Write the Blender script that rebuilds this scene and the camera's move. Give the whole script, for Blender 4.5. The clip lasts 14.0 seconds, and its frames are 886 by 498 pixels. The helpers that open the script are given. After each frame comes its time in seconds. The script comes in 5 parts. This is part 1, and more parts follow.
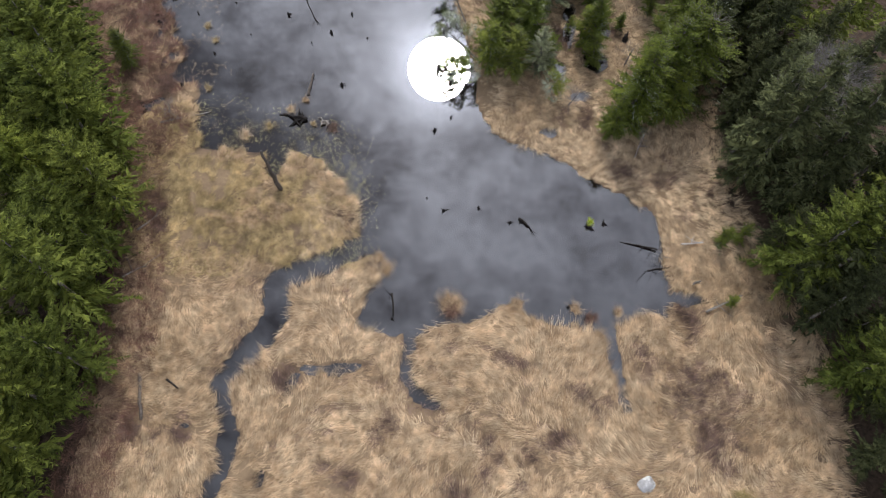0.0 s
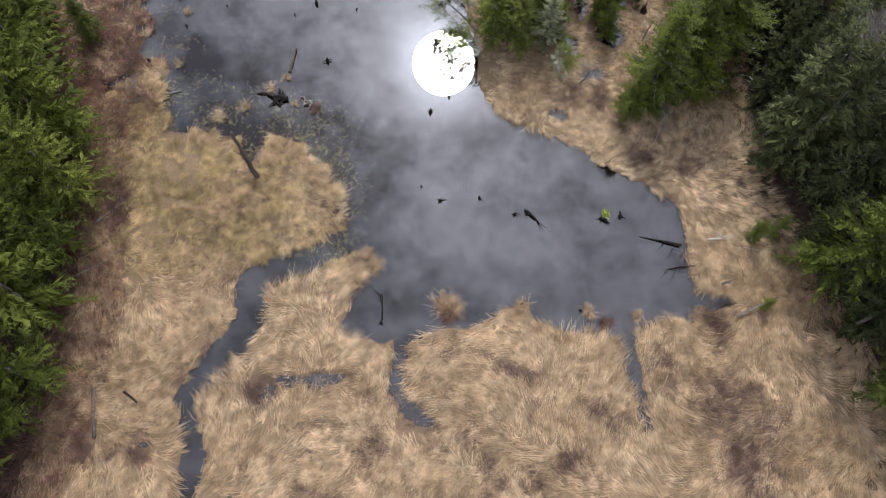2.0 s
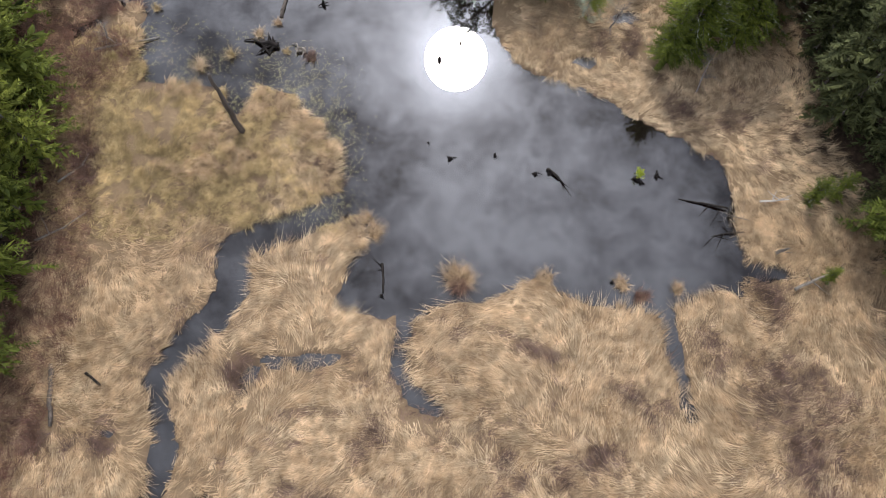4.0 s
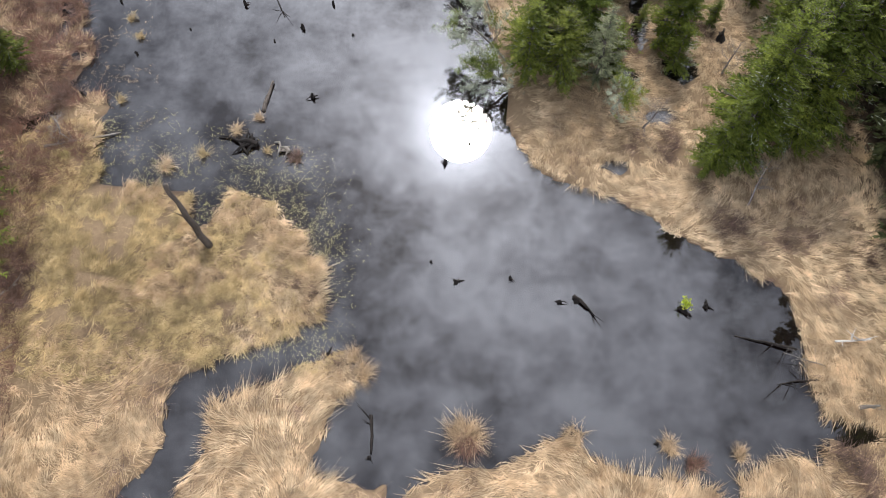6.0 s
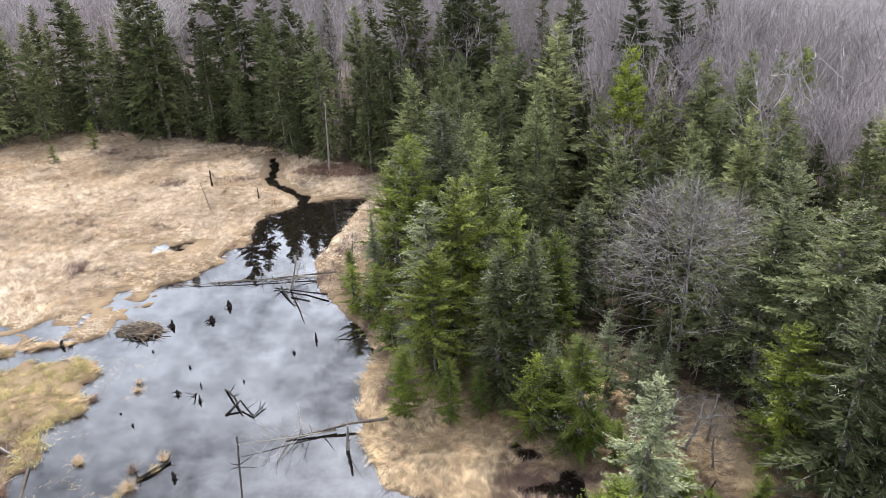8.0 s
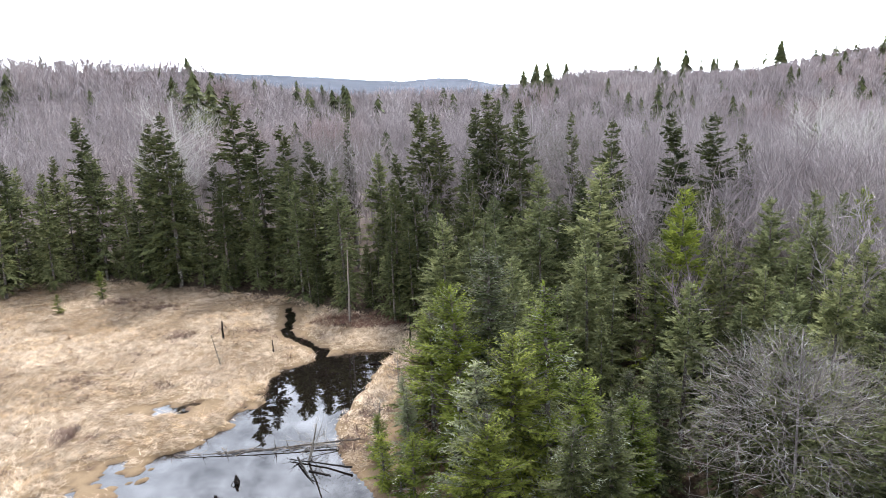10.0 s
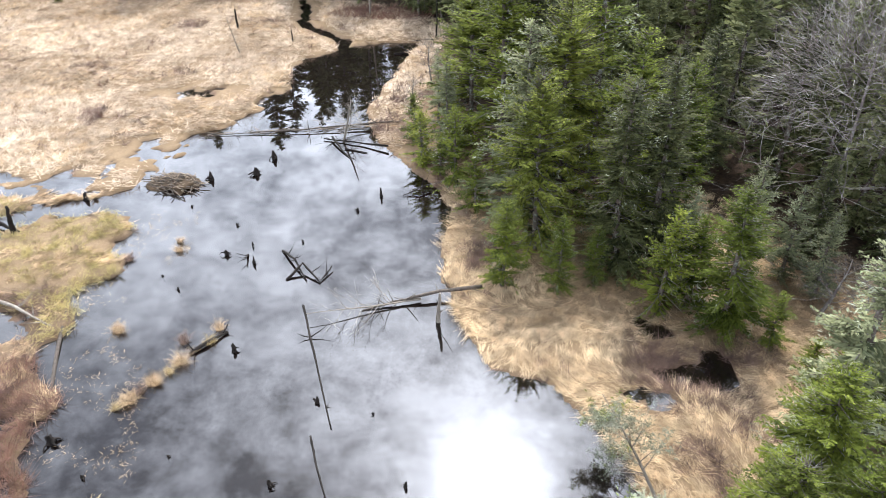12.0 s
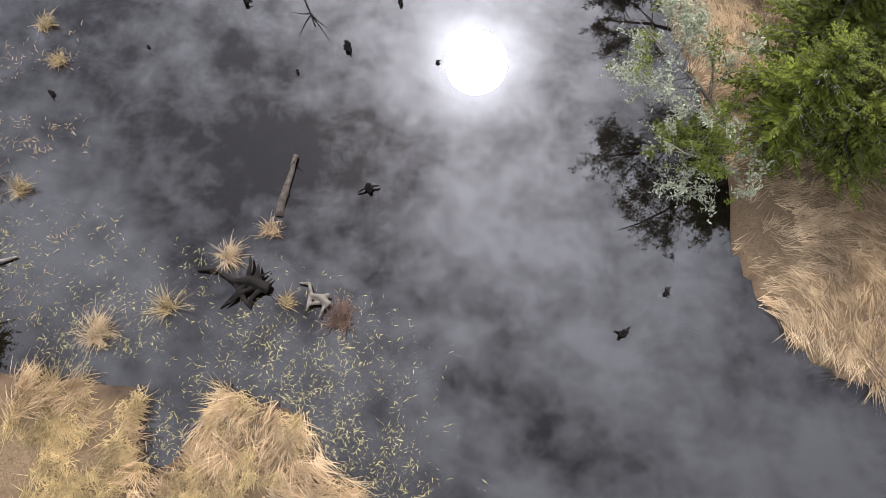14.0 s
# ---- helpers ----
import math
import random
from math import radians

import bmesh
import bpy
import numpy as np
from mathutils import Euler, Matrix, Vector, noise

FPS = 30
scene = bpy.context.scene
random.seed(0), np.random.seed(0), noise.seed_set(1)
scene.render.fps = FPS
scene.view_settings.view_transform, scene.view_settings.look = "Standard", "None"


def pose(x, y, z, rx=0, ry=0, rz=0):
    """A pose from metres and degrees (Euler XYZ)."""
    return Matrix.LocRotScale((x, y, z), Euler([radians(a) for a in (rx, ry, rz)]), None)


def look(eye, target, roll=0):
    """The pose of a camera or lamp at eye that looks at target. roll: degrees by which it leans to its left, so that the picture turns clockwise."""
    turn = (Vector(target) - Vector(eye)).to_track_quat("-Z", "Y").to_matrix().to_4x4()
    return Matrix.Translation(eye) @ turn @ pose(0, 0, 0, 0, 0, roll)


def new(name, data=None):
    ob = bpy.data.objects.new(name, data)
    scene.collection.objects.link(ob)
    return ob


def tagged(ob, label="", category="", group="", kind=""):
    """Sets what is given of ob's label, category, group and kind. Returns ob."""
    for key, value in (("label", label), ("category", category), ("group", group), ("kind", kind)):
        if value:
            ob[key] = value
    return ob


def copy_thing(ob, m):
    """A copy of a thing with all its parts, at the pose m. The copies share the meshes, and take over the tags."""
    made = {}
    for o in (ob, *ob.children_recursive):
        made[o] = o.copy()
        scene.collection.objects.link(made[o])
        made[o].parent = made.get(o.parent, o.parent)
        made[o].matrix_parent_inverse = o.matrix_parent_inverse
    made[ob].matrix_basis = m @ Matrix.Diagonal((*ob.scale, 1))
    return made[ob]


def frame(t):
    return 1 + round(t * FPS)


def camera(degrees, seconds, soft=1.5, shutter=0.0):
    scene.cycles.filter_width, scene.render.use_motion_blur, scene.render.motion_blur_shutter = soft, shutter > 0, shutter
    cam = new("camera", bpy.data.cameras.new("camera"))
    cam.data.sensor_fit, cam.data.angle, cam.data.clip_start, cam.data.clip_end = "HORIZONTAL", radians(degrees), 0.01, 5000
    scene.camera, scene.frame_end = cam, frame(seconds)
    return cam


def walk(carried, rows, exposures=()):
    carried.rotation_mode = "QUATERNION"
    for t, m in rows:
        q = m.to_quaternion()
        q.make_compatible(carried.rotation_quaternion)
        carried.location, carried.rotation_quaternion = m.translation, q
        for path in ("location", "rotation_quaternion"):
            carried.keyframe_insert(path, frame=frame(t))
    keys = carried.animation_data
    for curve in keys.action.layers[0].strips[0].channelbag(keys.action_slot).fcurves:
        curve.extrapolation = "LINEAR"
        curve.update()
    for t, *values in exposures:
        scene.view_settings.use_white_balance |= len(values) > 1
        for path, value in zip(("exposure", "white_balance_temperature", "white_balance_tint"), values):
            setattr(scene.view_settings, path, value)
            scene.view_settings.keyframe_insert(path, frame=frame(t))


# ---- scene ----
cam = camera(65.3, 14.0, soft=0.8)
PATH = [
    (0, (0.948, -2.4, 41.709), (0.938, -1.646, 39.856), 3.3),
    (0.5, (0.845, -1.198, 40.511), (0.843, -0.444, 38.658), 3.9),
    (1, (1.033, -0.798, 39.425), (1.024, -0.05, 37.571), 3.4),
    (1.5, (1.236, -0.634, 38.198), (1.221, 0.113, 36.343), 3.1),
    (2, (1.404, -0.437, 37.018), (1.382, 0.302, 35.16), 2.5),
    (4.3, (1.542, 0.118, 31.053), (1.486, 0.838, 29.188), 0.1),
    (4.5, (1.418, 0.459, 30.627), (1.367, 1.157, 28.753), 0.4),
    (5, (1.378, 1.475, 29.375), (1.336, 1.957, 27.434), -0.3),
    (5.5, (1.102, 3.486, 28.364), (1.065, 3.956, 26.42), 0.5),
    (6, (1.083, 5.021, 27.254), (1.003, 5.926, 25.473), 0.2),
    (6.5, (0.805, 6.504, 26.16), (0.704, 7.705, 24.564), 0.6),
    (7, (1.046, 8.759, 25.567), (0.898, 10.181, 24.169), -0.6),
    (7.5, (1.362, 11.061, 25.093), (1.168, 12.698, 23.961), -1.5),
    (8, (1.477, 13.203, 24.911), (1.262, 15.015, 24.091), -1.8),
    (8.5, (1.349, 15.189, 24.818), (1.132, 17.11, 24.305), -1.7),
    (8.7, (1.142, 15.697, 24.756), (0.925, 17.635, 24.311), -1.6),
    (11, (-3.256, 19.318, 22.174), (-3.505, 21.258, 21.756), -2.5),
    (11.5, (-3.635, 18.517, 21.26), (-3.883, 20.374, 20.561), -1.4),
    (12, (-3.796, 18.328, 20.211), (-4.025, 19.964, 19.084), -1.5),
    (12.5, (-3.984, 18.068, 19.054), (-4.163, 19.398, 17.571), -1.1),
    (13, (-4.337, 18.014, 18.125), (-4.435, 18.954, 16.362), 0.5),
    (13.5, (-4.238, 18.537, 17.189), (-4.331, 19.261, 15.327), -0.8),
    (14, (-4.285, 18.58, 16.823), (-4.383, 19.309, 14.963), -1.2),
]
EXPOSURES = [  # seconds, stops, kelvin, tint
    (0.0, -0.4, 6200, 11), (2.0, -0.37, 6250, 11), (4.5, -0.2, 6350, 11), (5.0, -0.1, 6350, 11), (6.0, 0.03, 6350, 10), (6.5, 0.25, 6350, 9), (7.5, 0.42, 6320, 8), (8.5, 0.64, 6280, 8), (11.0, 0.48, 6280, 8), (11.5, 0.64, 6280, 8), (12.0, 0.74, 6280, 8),
    (12.5, 0.35, 6250, 9), (13.0, -0.05, 6450, 11), (14.0, 0.0, 6500, 12)]
walk(cam, [(t, look(eye, target, roll)) for t, eye, target, roll in PATH], EXPOSURES)

# ---- sky and sun ----
SUN_UP, SUN_DIR = radians(53.3), Vector((-0.028, 0.597, 0.802)).normalized()
CLOUD, GLOW, CORE, SUN_POWER = 0.72, 2.7, 17.0, 3.2

world = bpy.data.worlds.new("hazy_sky")
scene.world = world
world.use_nodes = True
wt = world.node_tree
wt.nodes.clear()


def wnode(kind, **values):
    n = wt.nodes.new(kind)
    for key, value in values.items():
        n.inputs[key].default_value = value
    return n


def wmath(op, a, b=None, clamp=False):
    n = wt.nodes.new("ShaderNodeMath")
    n.operation, n.use_clamp = op, clamp
    for i, v in enumerate((a, b)):
        if v is None:
            continue
        if isinstance(v, (int, float)):
            n.inputs[i].default_value = v
        else:
            wt.links.new(v, n.inputs[i])
    return n.outputs[0]


sky = wt.nodes.new("ShaderNodeTexSky")
sky.sky_type, sky.sun_disc = "NISHITA", False
sky.sun_elevation, sky.sun_rotation = SUN_UP, math.atan2(SUN_DIR.x, SUN_DIR.y)
coord = wt.nodes.new("ShaderNodeTexCoord")
way = coord.outputs["Generated"]
split = wt.nodes.new("ShaderNodeSeparateXYZ")
wt.links.new(way, split.inputs[0])
up = wmath("MAXIMUM", split.outputs[2], 0.0)
flat = wmath("ADD", up, 0.22)
lay = wt.nodes.new("ShaderNodeCombineXYZ")
wt.links.new(wmath("DIVIDE", split.outputs[0], flat), lay.inputs[0])
wt.links.new(wmath("DIVIDE", split.outputs[1], flat), lay.inputs[1])
lay.inputs[2].default_value = 3.7


def cloud_noise(scale, detail, rough, distort):
    n = wnode("ShaderNodeTexNoise", Scale=scale, Detail=detail, Roughness=rough, Distortion=distort)
    wt.links.new(lay.outputs[0], n.inputs["Vector"])
    return n.outputs["Fac"]


big, fine = cloud_noise(3.4, 3.0, 0.5, 0.1), cloud_noise(17.0, 9.0, 0.7, 0.15)
cover = wmath("ADD", wmath("MULTIPLY", big, 0.52), wmath("MULTIPLY", fine, 0.48))
cover = wmath("MULTIPLY", wmath("SUBTRACT", cover, 0.385), 4.7, clamp=True)
bank = wmath("ADD", wmath("MULTIPLY", cover, 1.4), 0.18)
near_sun = wt.nodes.new("ShaderNodeVectorMath")
near_sun.operation = "DOT_PRODUCT"
wt.links.new(way, near_sun.inputs[0])
near_sun.inputs[1].default_value = SUN_DIR
toward = wmath("MAXIMUM", near_sun.outputs["Value"], 0.0)
wide = wmath("MULTIPLY", wmath("POWER", toward, 5.0), GLOW)
ring = wmath("MULTIPLY", wmath("POWER", toward, 60.0), 2.0)
core = wmath("MULTIPLY", wmath("POWER", toward, 560.0), CORE)
low = wmath("MULTIPLY", wmath("POWER", wmath("SUBTRACT", 1.0, up, clamp=True), 2.3), 3.0)
veil = wmath("ADD", wmath("MULTIPLY", wmath("ADD", wmath("ADD", wide, ring), CLOUD), bank), wmath("ADD", core, low))
tint = wt.nodes.new("ShaderNodeVectorMath")
tint.operation = "SCALE"
tint.inputs[0].default_value = (0.955, 0.98, 1.085)
wt.links.new(veil, tint.inputs["Scale"])
blue = wt.nodes.new("ShaderNodeVectorMath")
blue.operation = "SCALE"
blue.inputs["Scale"].default_value = 0.07
wt.links.new(sky.outputs[0], blue.inputs[0])
both = wt.nodes.new("ShaderNodeVectorMath")
both.operation = "ADD"
wt.links.new(tint.outputs[0], both.inputs[0])
wt.links.new(blue.outputs[0], both.inputs[1])
back = wnode("ShaderNodeBackground", Strength=1.0)
wt.links.new(both.outputs[0], back.inputs["Color"])
wt.links.new(back.outputs[0], wt.nodes.new("ShaderNodeOutputWorld").inputs["Surface"])

sun = new("sun", bpy.data.lights.new("sun", "SUN"))
sun.data.energy, sun.data.angle, sun.data.color = SUN_POWER, radians(5.0), (1.0, 0.94, 0.85)
sun.matrix_world = look(SUN_DIR * 200, (0, 0, 0))

# ---- materials ----


class Nodes:
    """A material under construction, with short calls for its nodes."""

    def __init__(self, name):
        self.mat = bpy.data.materials.new(name)
        self.mat.use_nodes = True
        self.tree = self.mat.node_tree
        self.tree.nodes.clear()
        self.out = self.add("ShaderNodeOutputMaterial")

    def add(self, kind, **values):
        n = self.tree.nodes.new(kind)
        for key, value in values.items():
            self.put(n.inputs[key], value)
        return n

    def put(self, socket, value):
        if isinstance(value, bpy.types.NodeSocket):
            self.tree.links.new(value, socket)
        else:
            socket.default_value = value

    def math(self, op, a, b=0.0, clamp=False):
        n = self.add("ShaderNodeMath")
        n.operation, n.use_clamp = op, clamp
        self.put(n.inputs[0], a), self.put(n.inputs[1], b)
        return n.outputs[0]

    def place(self):
        return self.add("ShaderNodeTexCoord").outputs["Object"]

    def noise(self, scale, detail=4.0, rough=0.55, vector=None, distort=0.0):
        n = self.add("ShaderNodeTexNoise", Scale=scale, Detail=detail, Roughness=rough, Distortion=distort)
        self.put(n.inputs["Vector"], vector or self.place())
        return n.outputs["Fac"]

    def span(self, value, lo, hi):
        n = self.add("ShaderNodeMapRange")
        n.clamp = True
        self.put(n.inputs[0], value)
        n.inputs[1].default_value, n.inputs[2].default_value = lo, hi
        return n.outputs[0]

    def mix(self, fac, a, b, blend="MIX"):
        n = self.add("ShaderNodeMix")
        n.data_type, n.blend_type = "RGBA", blend
        self.put(n.inputs[0], fac)
        for socket, v in ((n.inputs[6], a), (n.inputs[7], b)):
            self.put(socket, (*v, 1.0) if isinstance(v, tuple) else v)
        return n.outputs[2]

    def bump(self, height, strength, distance):
        n = self.add("ShaderNodeBump", Strength=strength, Distance=distance)
        self.put(n.inputs["Height"], height)
        return n.outputs[0]

    def shine(self, color, rough, normal=None, **more):
        p = self.add("ShaderNodeBsdfPrincipled", **more)
        self.put(p.inputs["Base Color"], color), self.put(p.inputs["Roughness"], rough)
        if normal:
            self.put(p.inputs["Normal"], normal)
        return p.outputs[0]

    def end(self, shader):
        self.tree.links.new(shader, self.out.inputs["Surface"])
        return self.mat


def leafy(name, dark, light, thin=0.3, hue=0.35):
    """Needles, leaves or blades: each piece its own tone, each plant its own, and clumps of lighter growth."""
    n = Nodes(name)
    own = n.add("ShaderNodeNewGeometry").outputs["Random Per Island"]
    tree = n.add("ShaderNodeObjectInfo").outputs["Random"]
    clump = n.span(n.noise(0.9, 3.0), 0.36, 0.66)
    fac = n.math("ADD", n.math("MULTIPLY", own, 0.5), n.math("MULTIPLY", clump, 0.5))
    color = n.mix(fac, dark, light)
    shift = n.add("ShaderNodeHueSaturation", Saturation=0.95)
    n.put(shift.inputs["Hue"], n.math("ADD", n.math("MULTIPLY", tree, -0.045 * hue), 0.5 + 0.02 * hue))
    n.put(shift.inputs["Value"], n.math("ADD", n.math("MULTIPLY", tree, 0.6), 0.72))
    n.put(shift.inputs["Color"], color)
    color = shift.outputs[0]
    face = n.shine(color, 0.7, None, **{"Specular IOR Level": 0.12})
    glow = n.add("ShaderNodeBsdfTranslucent")
    n.put(glow.inputs["Color"], color)
    both = n.add("ShaderNodeMixShader", Fac=thin)
    n.put(both.inputs[1], face), n.put(both.inputs[2], glow.outputs[0])
    return n.end(both.outputs[0])


def straw(name, tones, patch=0.35, thin=0.2):
    """Dry blades: a tone for each blade, swaths bleached or brown, damp spots."""
    n = Nodes(name)
    own = n.add("ShaderNodeNewGeometry").outputs["Random Per Island"]
    swath = n.span(n.noise(patch, 7.0, 0.68, distort=0.6), 0.36, 0.62)
    spot = n.span(n.noise(2.3, 3.0), 0.4, 0.7)
    a = n.mix(n.math("ADD", n.math("MULTIPLY", own, 0.58), n.math("MULTIPLY", swath, 0.42)), tones[0], tones[1])
    b = n.mix(n.math("MULTIPLY", spot, 0.5), a, tones[2])
    tuft = n.add("ShaderNodeHueSaturation", Saturation=1.0)
    n.put(tuft.inputs["Value"], n.math("ADD", n.math("MULTIPLY", n.span(n.noise(1.7, 3.0, 0.6), 0.36, 0.64), 0.56), 0.66))
    n.put(tuft.inputs["Color"], b)
    b = tuft.outputs[0]
    face = n.shine(b, 0.65, None, **{"Specular IOR Level": 0.25})
    glow = n.add("ShaderNodeBsdfTranslucent")
    n.put(glow.inputs["Color"], b)
    both = n.add("ShaderNodeMixShader", Fac=thin)
    n.put(both.inputs[1], face), n.put(both.inputs[2], glow.outputs[0])
    return n.end(both.outputs[0])


def rough_stuff(name, dark, light, scale, rough=0.85, bump=0.5, stretch=(1, 1, 1), lichen=None):
    """Bark, wood, stone and mud: two sizes of grain, blotches, relief."""
    n = Nodes(name)
    m = n.add("ShaderNodeMapping")
    m.inputs["Scale"].default_value = stretch
    n.put(m.inputs["Vector"], n.place())
    v = m.outputs[0]
    grain, blot = n.noise(scale, 8.0, 0.65, v), n.noise(scale * 0.17, 3.0, 0.5, v)
    own = n.add("ShaderNodeObjectInfo").outputs["Random"]
    fac = n.math("ADD", n.math("MULTIPLY", n.span(grain, 0.3, 0.7), 0.55), n.math("MULTIPLY", n.span(blot, 0.35, 0.65), 0.45))
    color = n.mix(fac, dark, light)
    color = n.mix(n.math("MULTIPLY", own, 0.35), color, tuple(c * 0.55 for c in dark))
    if lichen:
        color = n.mix(n.math("MULTIPLY", n.span(n.noise(scale * 0.5, 5.0, 0.7), 0.52, 0.6), 0.8), color, lichen)
    return n.end(n.shine(color, rough, n.bump(grain, bump, 0.03), **{"Specular IOR Level": 0.2}))


def leafless(name):
    """Twigs of a far leafless wood: each twig its own grey, stands that are paler, purplish or reddish with buds."""
    n = Nodes(name)
    own = n.add("ShaderNodeNewGeometry").outputs["Random Per Island"]
    stand_tone = n.span(n.noise(0.03, 4.0, 0.6), 0.36, 0.64)
    buds = n.span(n.noise(0.017, 3.0, 0.6, distort=0.5), 0.52, 0.68)
    color = n.mix(stand_tone, (0.195, 0.164, 0.163), (0.345, 0.304, 0.298))
    color = n.mix(n.math("MULTIPLY", buds, 0.35), color, (0.30, 0.195, 0.17))
    tone = n.add("ShaderNodeHueSaturation", Saturation=1.0)
    n.put(tone.inputs["Value"], n.math("ADD", n.math("MULTIPLY", own, 0.95), 0.5))
    n.put(tone.inputs["Color"], color)
    return n.end(n.shine(tone.outputs[0], 0.85, None, **{"Specular IOR Level": 0.15}))


def earth():
    """Thatch on the open marsh, litter under trees, mud by the water, leafless woodland floor on the hills."""
    n = Nodes("marsh_ground")
    wood = n.add("ShaderNodeAttribute")
    wood.attribute_name = "wood"
    wet = n.add("ShaderNodeAttribute")
    wet.attribute_name = "wet"
    hill = n.add("ShaderNodeAttribute")
    hill.attribute_name = "hill"
    streak = n.noise(9.0, 9.0, 0.75, distort=2.0)
    patch = n.span(n.noise(0.3, 5.0, 0.6), 0.35, 0.65)
    a = n.mix(n.span(streak, 0.3, 0.7), (0.09, 0.06, 0.035), (0.36, 0.255, 0.15))
    a = n.mix(n.math("MULTIPLY", patch, 0.55), a, (0.16, 0.108, 0.062))
    litter = n.mix(n.span(n.noise(3.0, 8.0, 0.7), 0.35, 0.65), (0.02, 0.014, 0.009), (0.075, 0.048, 0.03))
    c = n.mix(wood.outputs["Fac"], a, litter)
    far = n.mix(n.span(n.noise(0.05, 8.0, 0.7), 0.3, 0.7), (0.11, 0.088, 0.078), (0.22, 0.178, 0.165))
    c = n.mix(hill.outputs["Fac"], c, far)
    scrub = n.add("ShaderNodeAttribute")
    scrub.attribute_name = "scrub"
    c = n.mix(n.math("MULTIPLY", scrub.outputs["Fac"], 0.5), c, n.mix(n.span(streak, 0.35, 0.65), (0.05, 0.033, 0.027), (0.17, 0.11, 0.085)))
    mud = n.mix(n.span(n.noise(1.4, 7.0, 0.65), 0.35, 0.65), (0.03, 0.02, 0.014), (0.13, 0.085, 0.055))
    c = n.mix(wet.outputs["Fac"], c, mud)
    return n.end(n.shine(c, 0.9, n.bump(streak, 0.8, 0.08), **{"Specular IOR Level": 0.2}))


def pond_water():
    n = Nodes("pond_water")
    edge = n.add("ShaderNodeFresnel", IOR=1.61)
    gloss = n.add("ShaderNodeBsdfGlossy", Roughness=0.0)
    gloss.inputs["Color"].default_value = (1, 1, 1, 1)
    clear = n.add("ShaderNodeBsdfTransparent")
    clear.inputs["Color"].default_value = (0.085, 0.066, 0.054, 1)
    murk = n.add("ShaderNodeBsdfDiffuse")  # tea-coloured silt in the water
    murk.inputs["Color"].default_value = (0.006, 0.0046, 0.004, 1)
    body = n.add("ShaderNodeAddShader")
    n.put(body.inputs[0], clear.outputs[0]), n.put(body.inputs[1], murk.outputs[0])
    both = n.add("ShaderNodeMixShader")
    n.put(both.inputs[0], edge.outputs[0])
    n.put(both.inputs[1], body.outputs[0]), n.put(both.inputs[2], gloss.outputs[0])
    return n.end(both.outputs[0])


M_GROUND, M_WATER = earth(), pond_water()
M_STRAW = straw("dry_sedge", ((0.15, 0.092, 0.042), (0.82, 0.605, 0.375), (0.31, 0.19, 0.095)))
M_PALE = straw("bleached_reed", ((0.22, 0.145, 0.075), (0.92, 0.725, 0.475), (0.44, 0.295, 0.165)), 0.3, 0.3)
M_FAR = straw("far_bleached_grass", ((0.24, 0.17, 0.11), (0.84, 0.69, 0.52), (0.46, 0.33, 0.22)), 0.12, 0.25)
M_MARSH = straw("marsh_sedge", ((0.08, 0.055, 0.022), (0.82, 0.62, 0.32), (0.30, 0.215, 0.10)), 0.25)
M_SPROUT = straw("green_sedge", ((0.15, 0.115, 0.04), (0.56, 0.47, 0.19), (0.34, 0.24, 0.1)))
M_SHOOT = straw("sedge_shoots", ((0.3, 0.26, 0.08), (0.8, 0.7, 0.3), (0.5, 0.4, 0.17)))
M_BRUSH = straw("purple_brush", ((0.045, 0.028, 0.02), (0.29, 0.19, 0.15), (0.14, 0.083, 0.05)))
M_RED = straw("red_brush", ((0.06, 0.03, 0.022), (0.28, 0.15, 0.105), (0.15, 0.085, 0.05)))
M_SPRUCE = leafy("spruce_needles", (0.013, 0.018, 0.008), (0.12, 0.13, 0.044), 0.2)
M_BLUE = leafy("blue_spruce_needles", (0.016, 0.023, 0.010), (0.155, 0.17, 0.066), 0.22)
M_FIR = leafy("fir_needles", (0.02, 0.034, 0.005), (0.245, 0.29, 0.034), 0.36)
M_CEDAR = leafy("cedar_sprays", (0.014, 0.022, 0.005), (0.21, 0.245, 0.032), 0.28)
M_GREY = leafy("lichened_needles", (0.04, 0.052, 0.024), (0.34, 0.36, 0.19), 0.32)
M_HEMLOCK = leafy("hemlock_needles", (0.03, 0.04, 0.015), (0.28, 0.295, 0.12), 0.3)
M_LICHEN = leafy("pale_lichen", (0.13, 0.15, 0.09), (0.45, 0.47, 0.34), 0.2, 0.1)
M_BARK = rough_stuff("conifer_bark", (0.05, 0.04, 0.032), (0.16, 0.13, 0.11), 9.0, stretch=(3, 3, 0.6), lichen=(0.25, 0.27, 0.22))
M_TWIG = rough_stuff("bare_twigs", (0.11, 0.092, 0.085), (0.27, 0.235, 0.215), 4.0, lichen=(0.32, 0.32, 0.28))
M_BIRCH = rough_stuff("birch_bark", (0.36, 0.33, 0.30), (0.68, 0.65, 0.6), 6.0, stretch=(1, 1, 3))
M_WOODS = leafless("leafless_woods")
M_DEAD = rough_stuff("drowned_wood", (0.006, 0.005, 0.004), (0.03, 0.023, 0.019), 11.0, 0.9, 0.9)
M_GREYWOOD = rough_stuff("weathered_wood", (0.11, 0.09, 0.07), (0.36, 0.32, 0.27), 8.0, 0.8, 0.8, (4, 4, 0.5))
M_OLDWOOD = rough_stuff("wet_weathered_wood", (0.025, 0.02, 0.016), (0.17, 0.14, 0.115), 9.0, 0.8, 0.9, (4, 4, 0.5))
M_STICK = rough_stuff("peeled_sticks", (0.10, 0.072, 0.05), (0.34, 0.27, 0.2), 6.0)
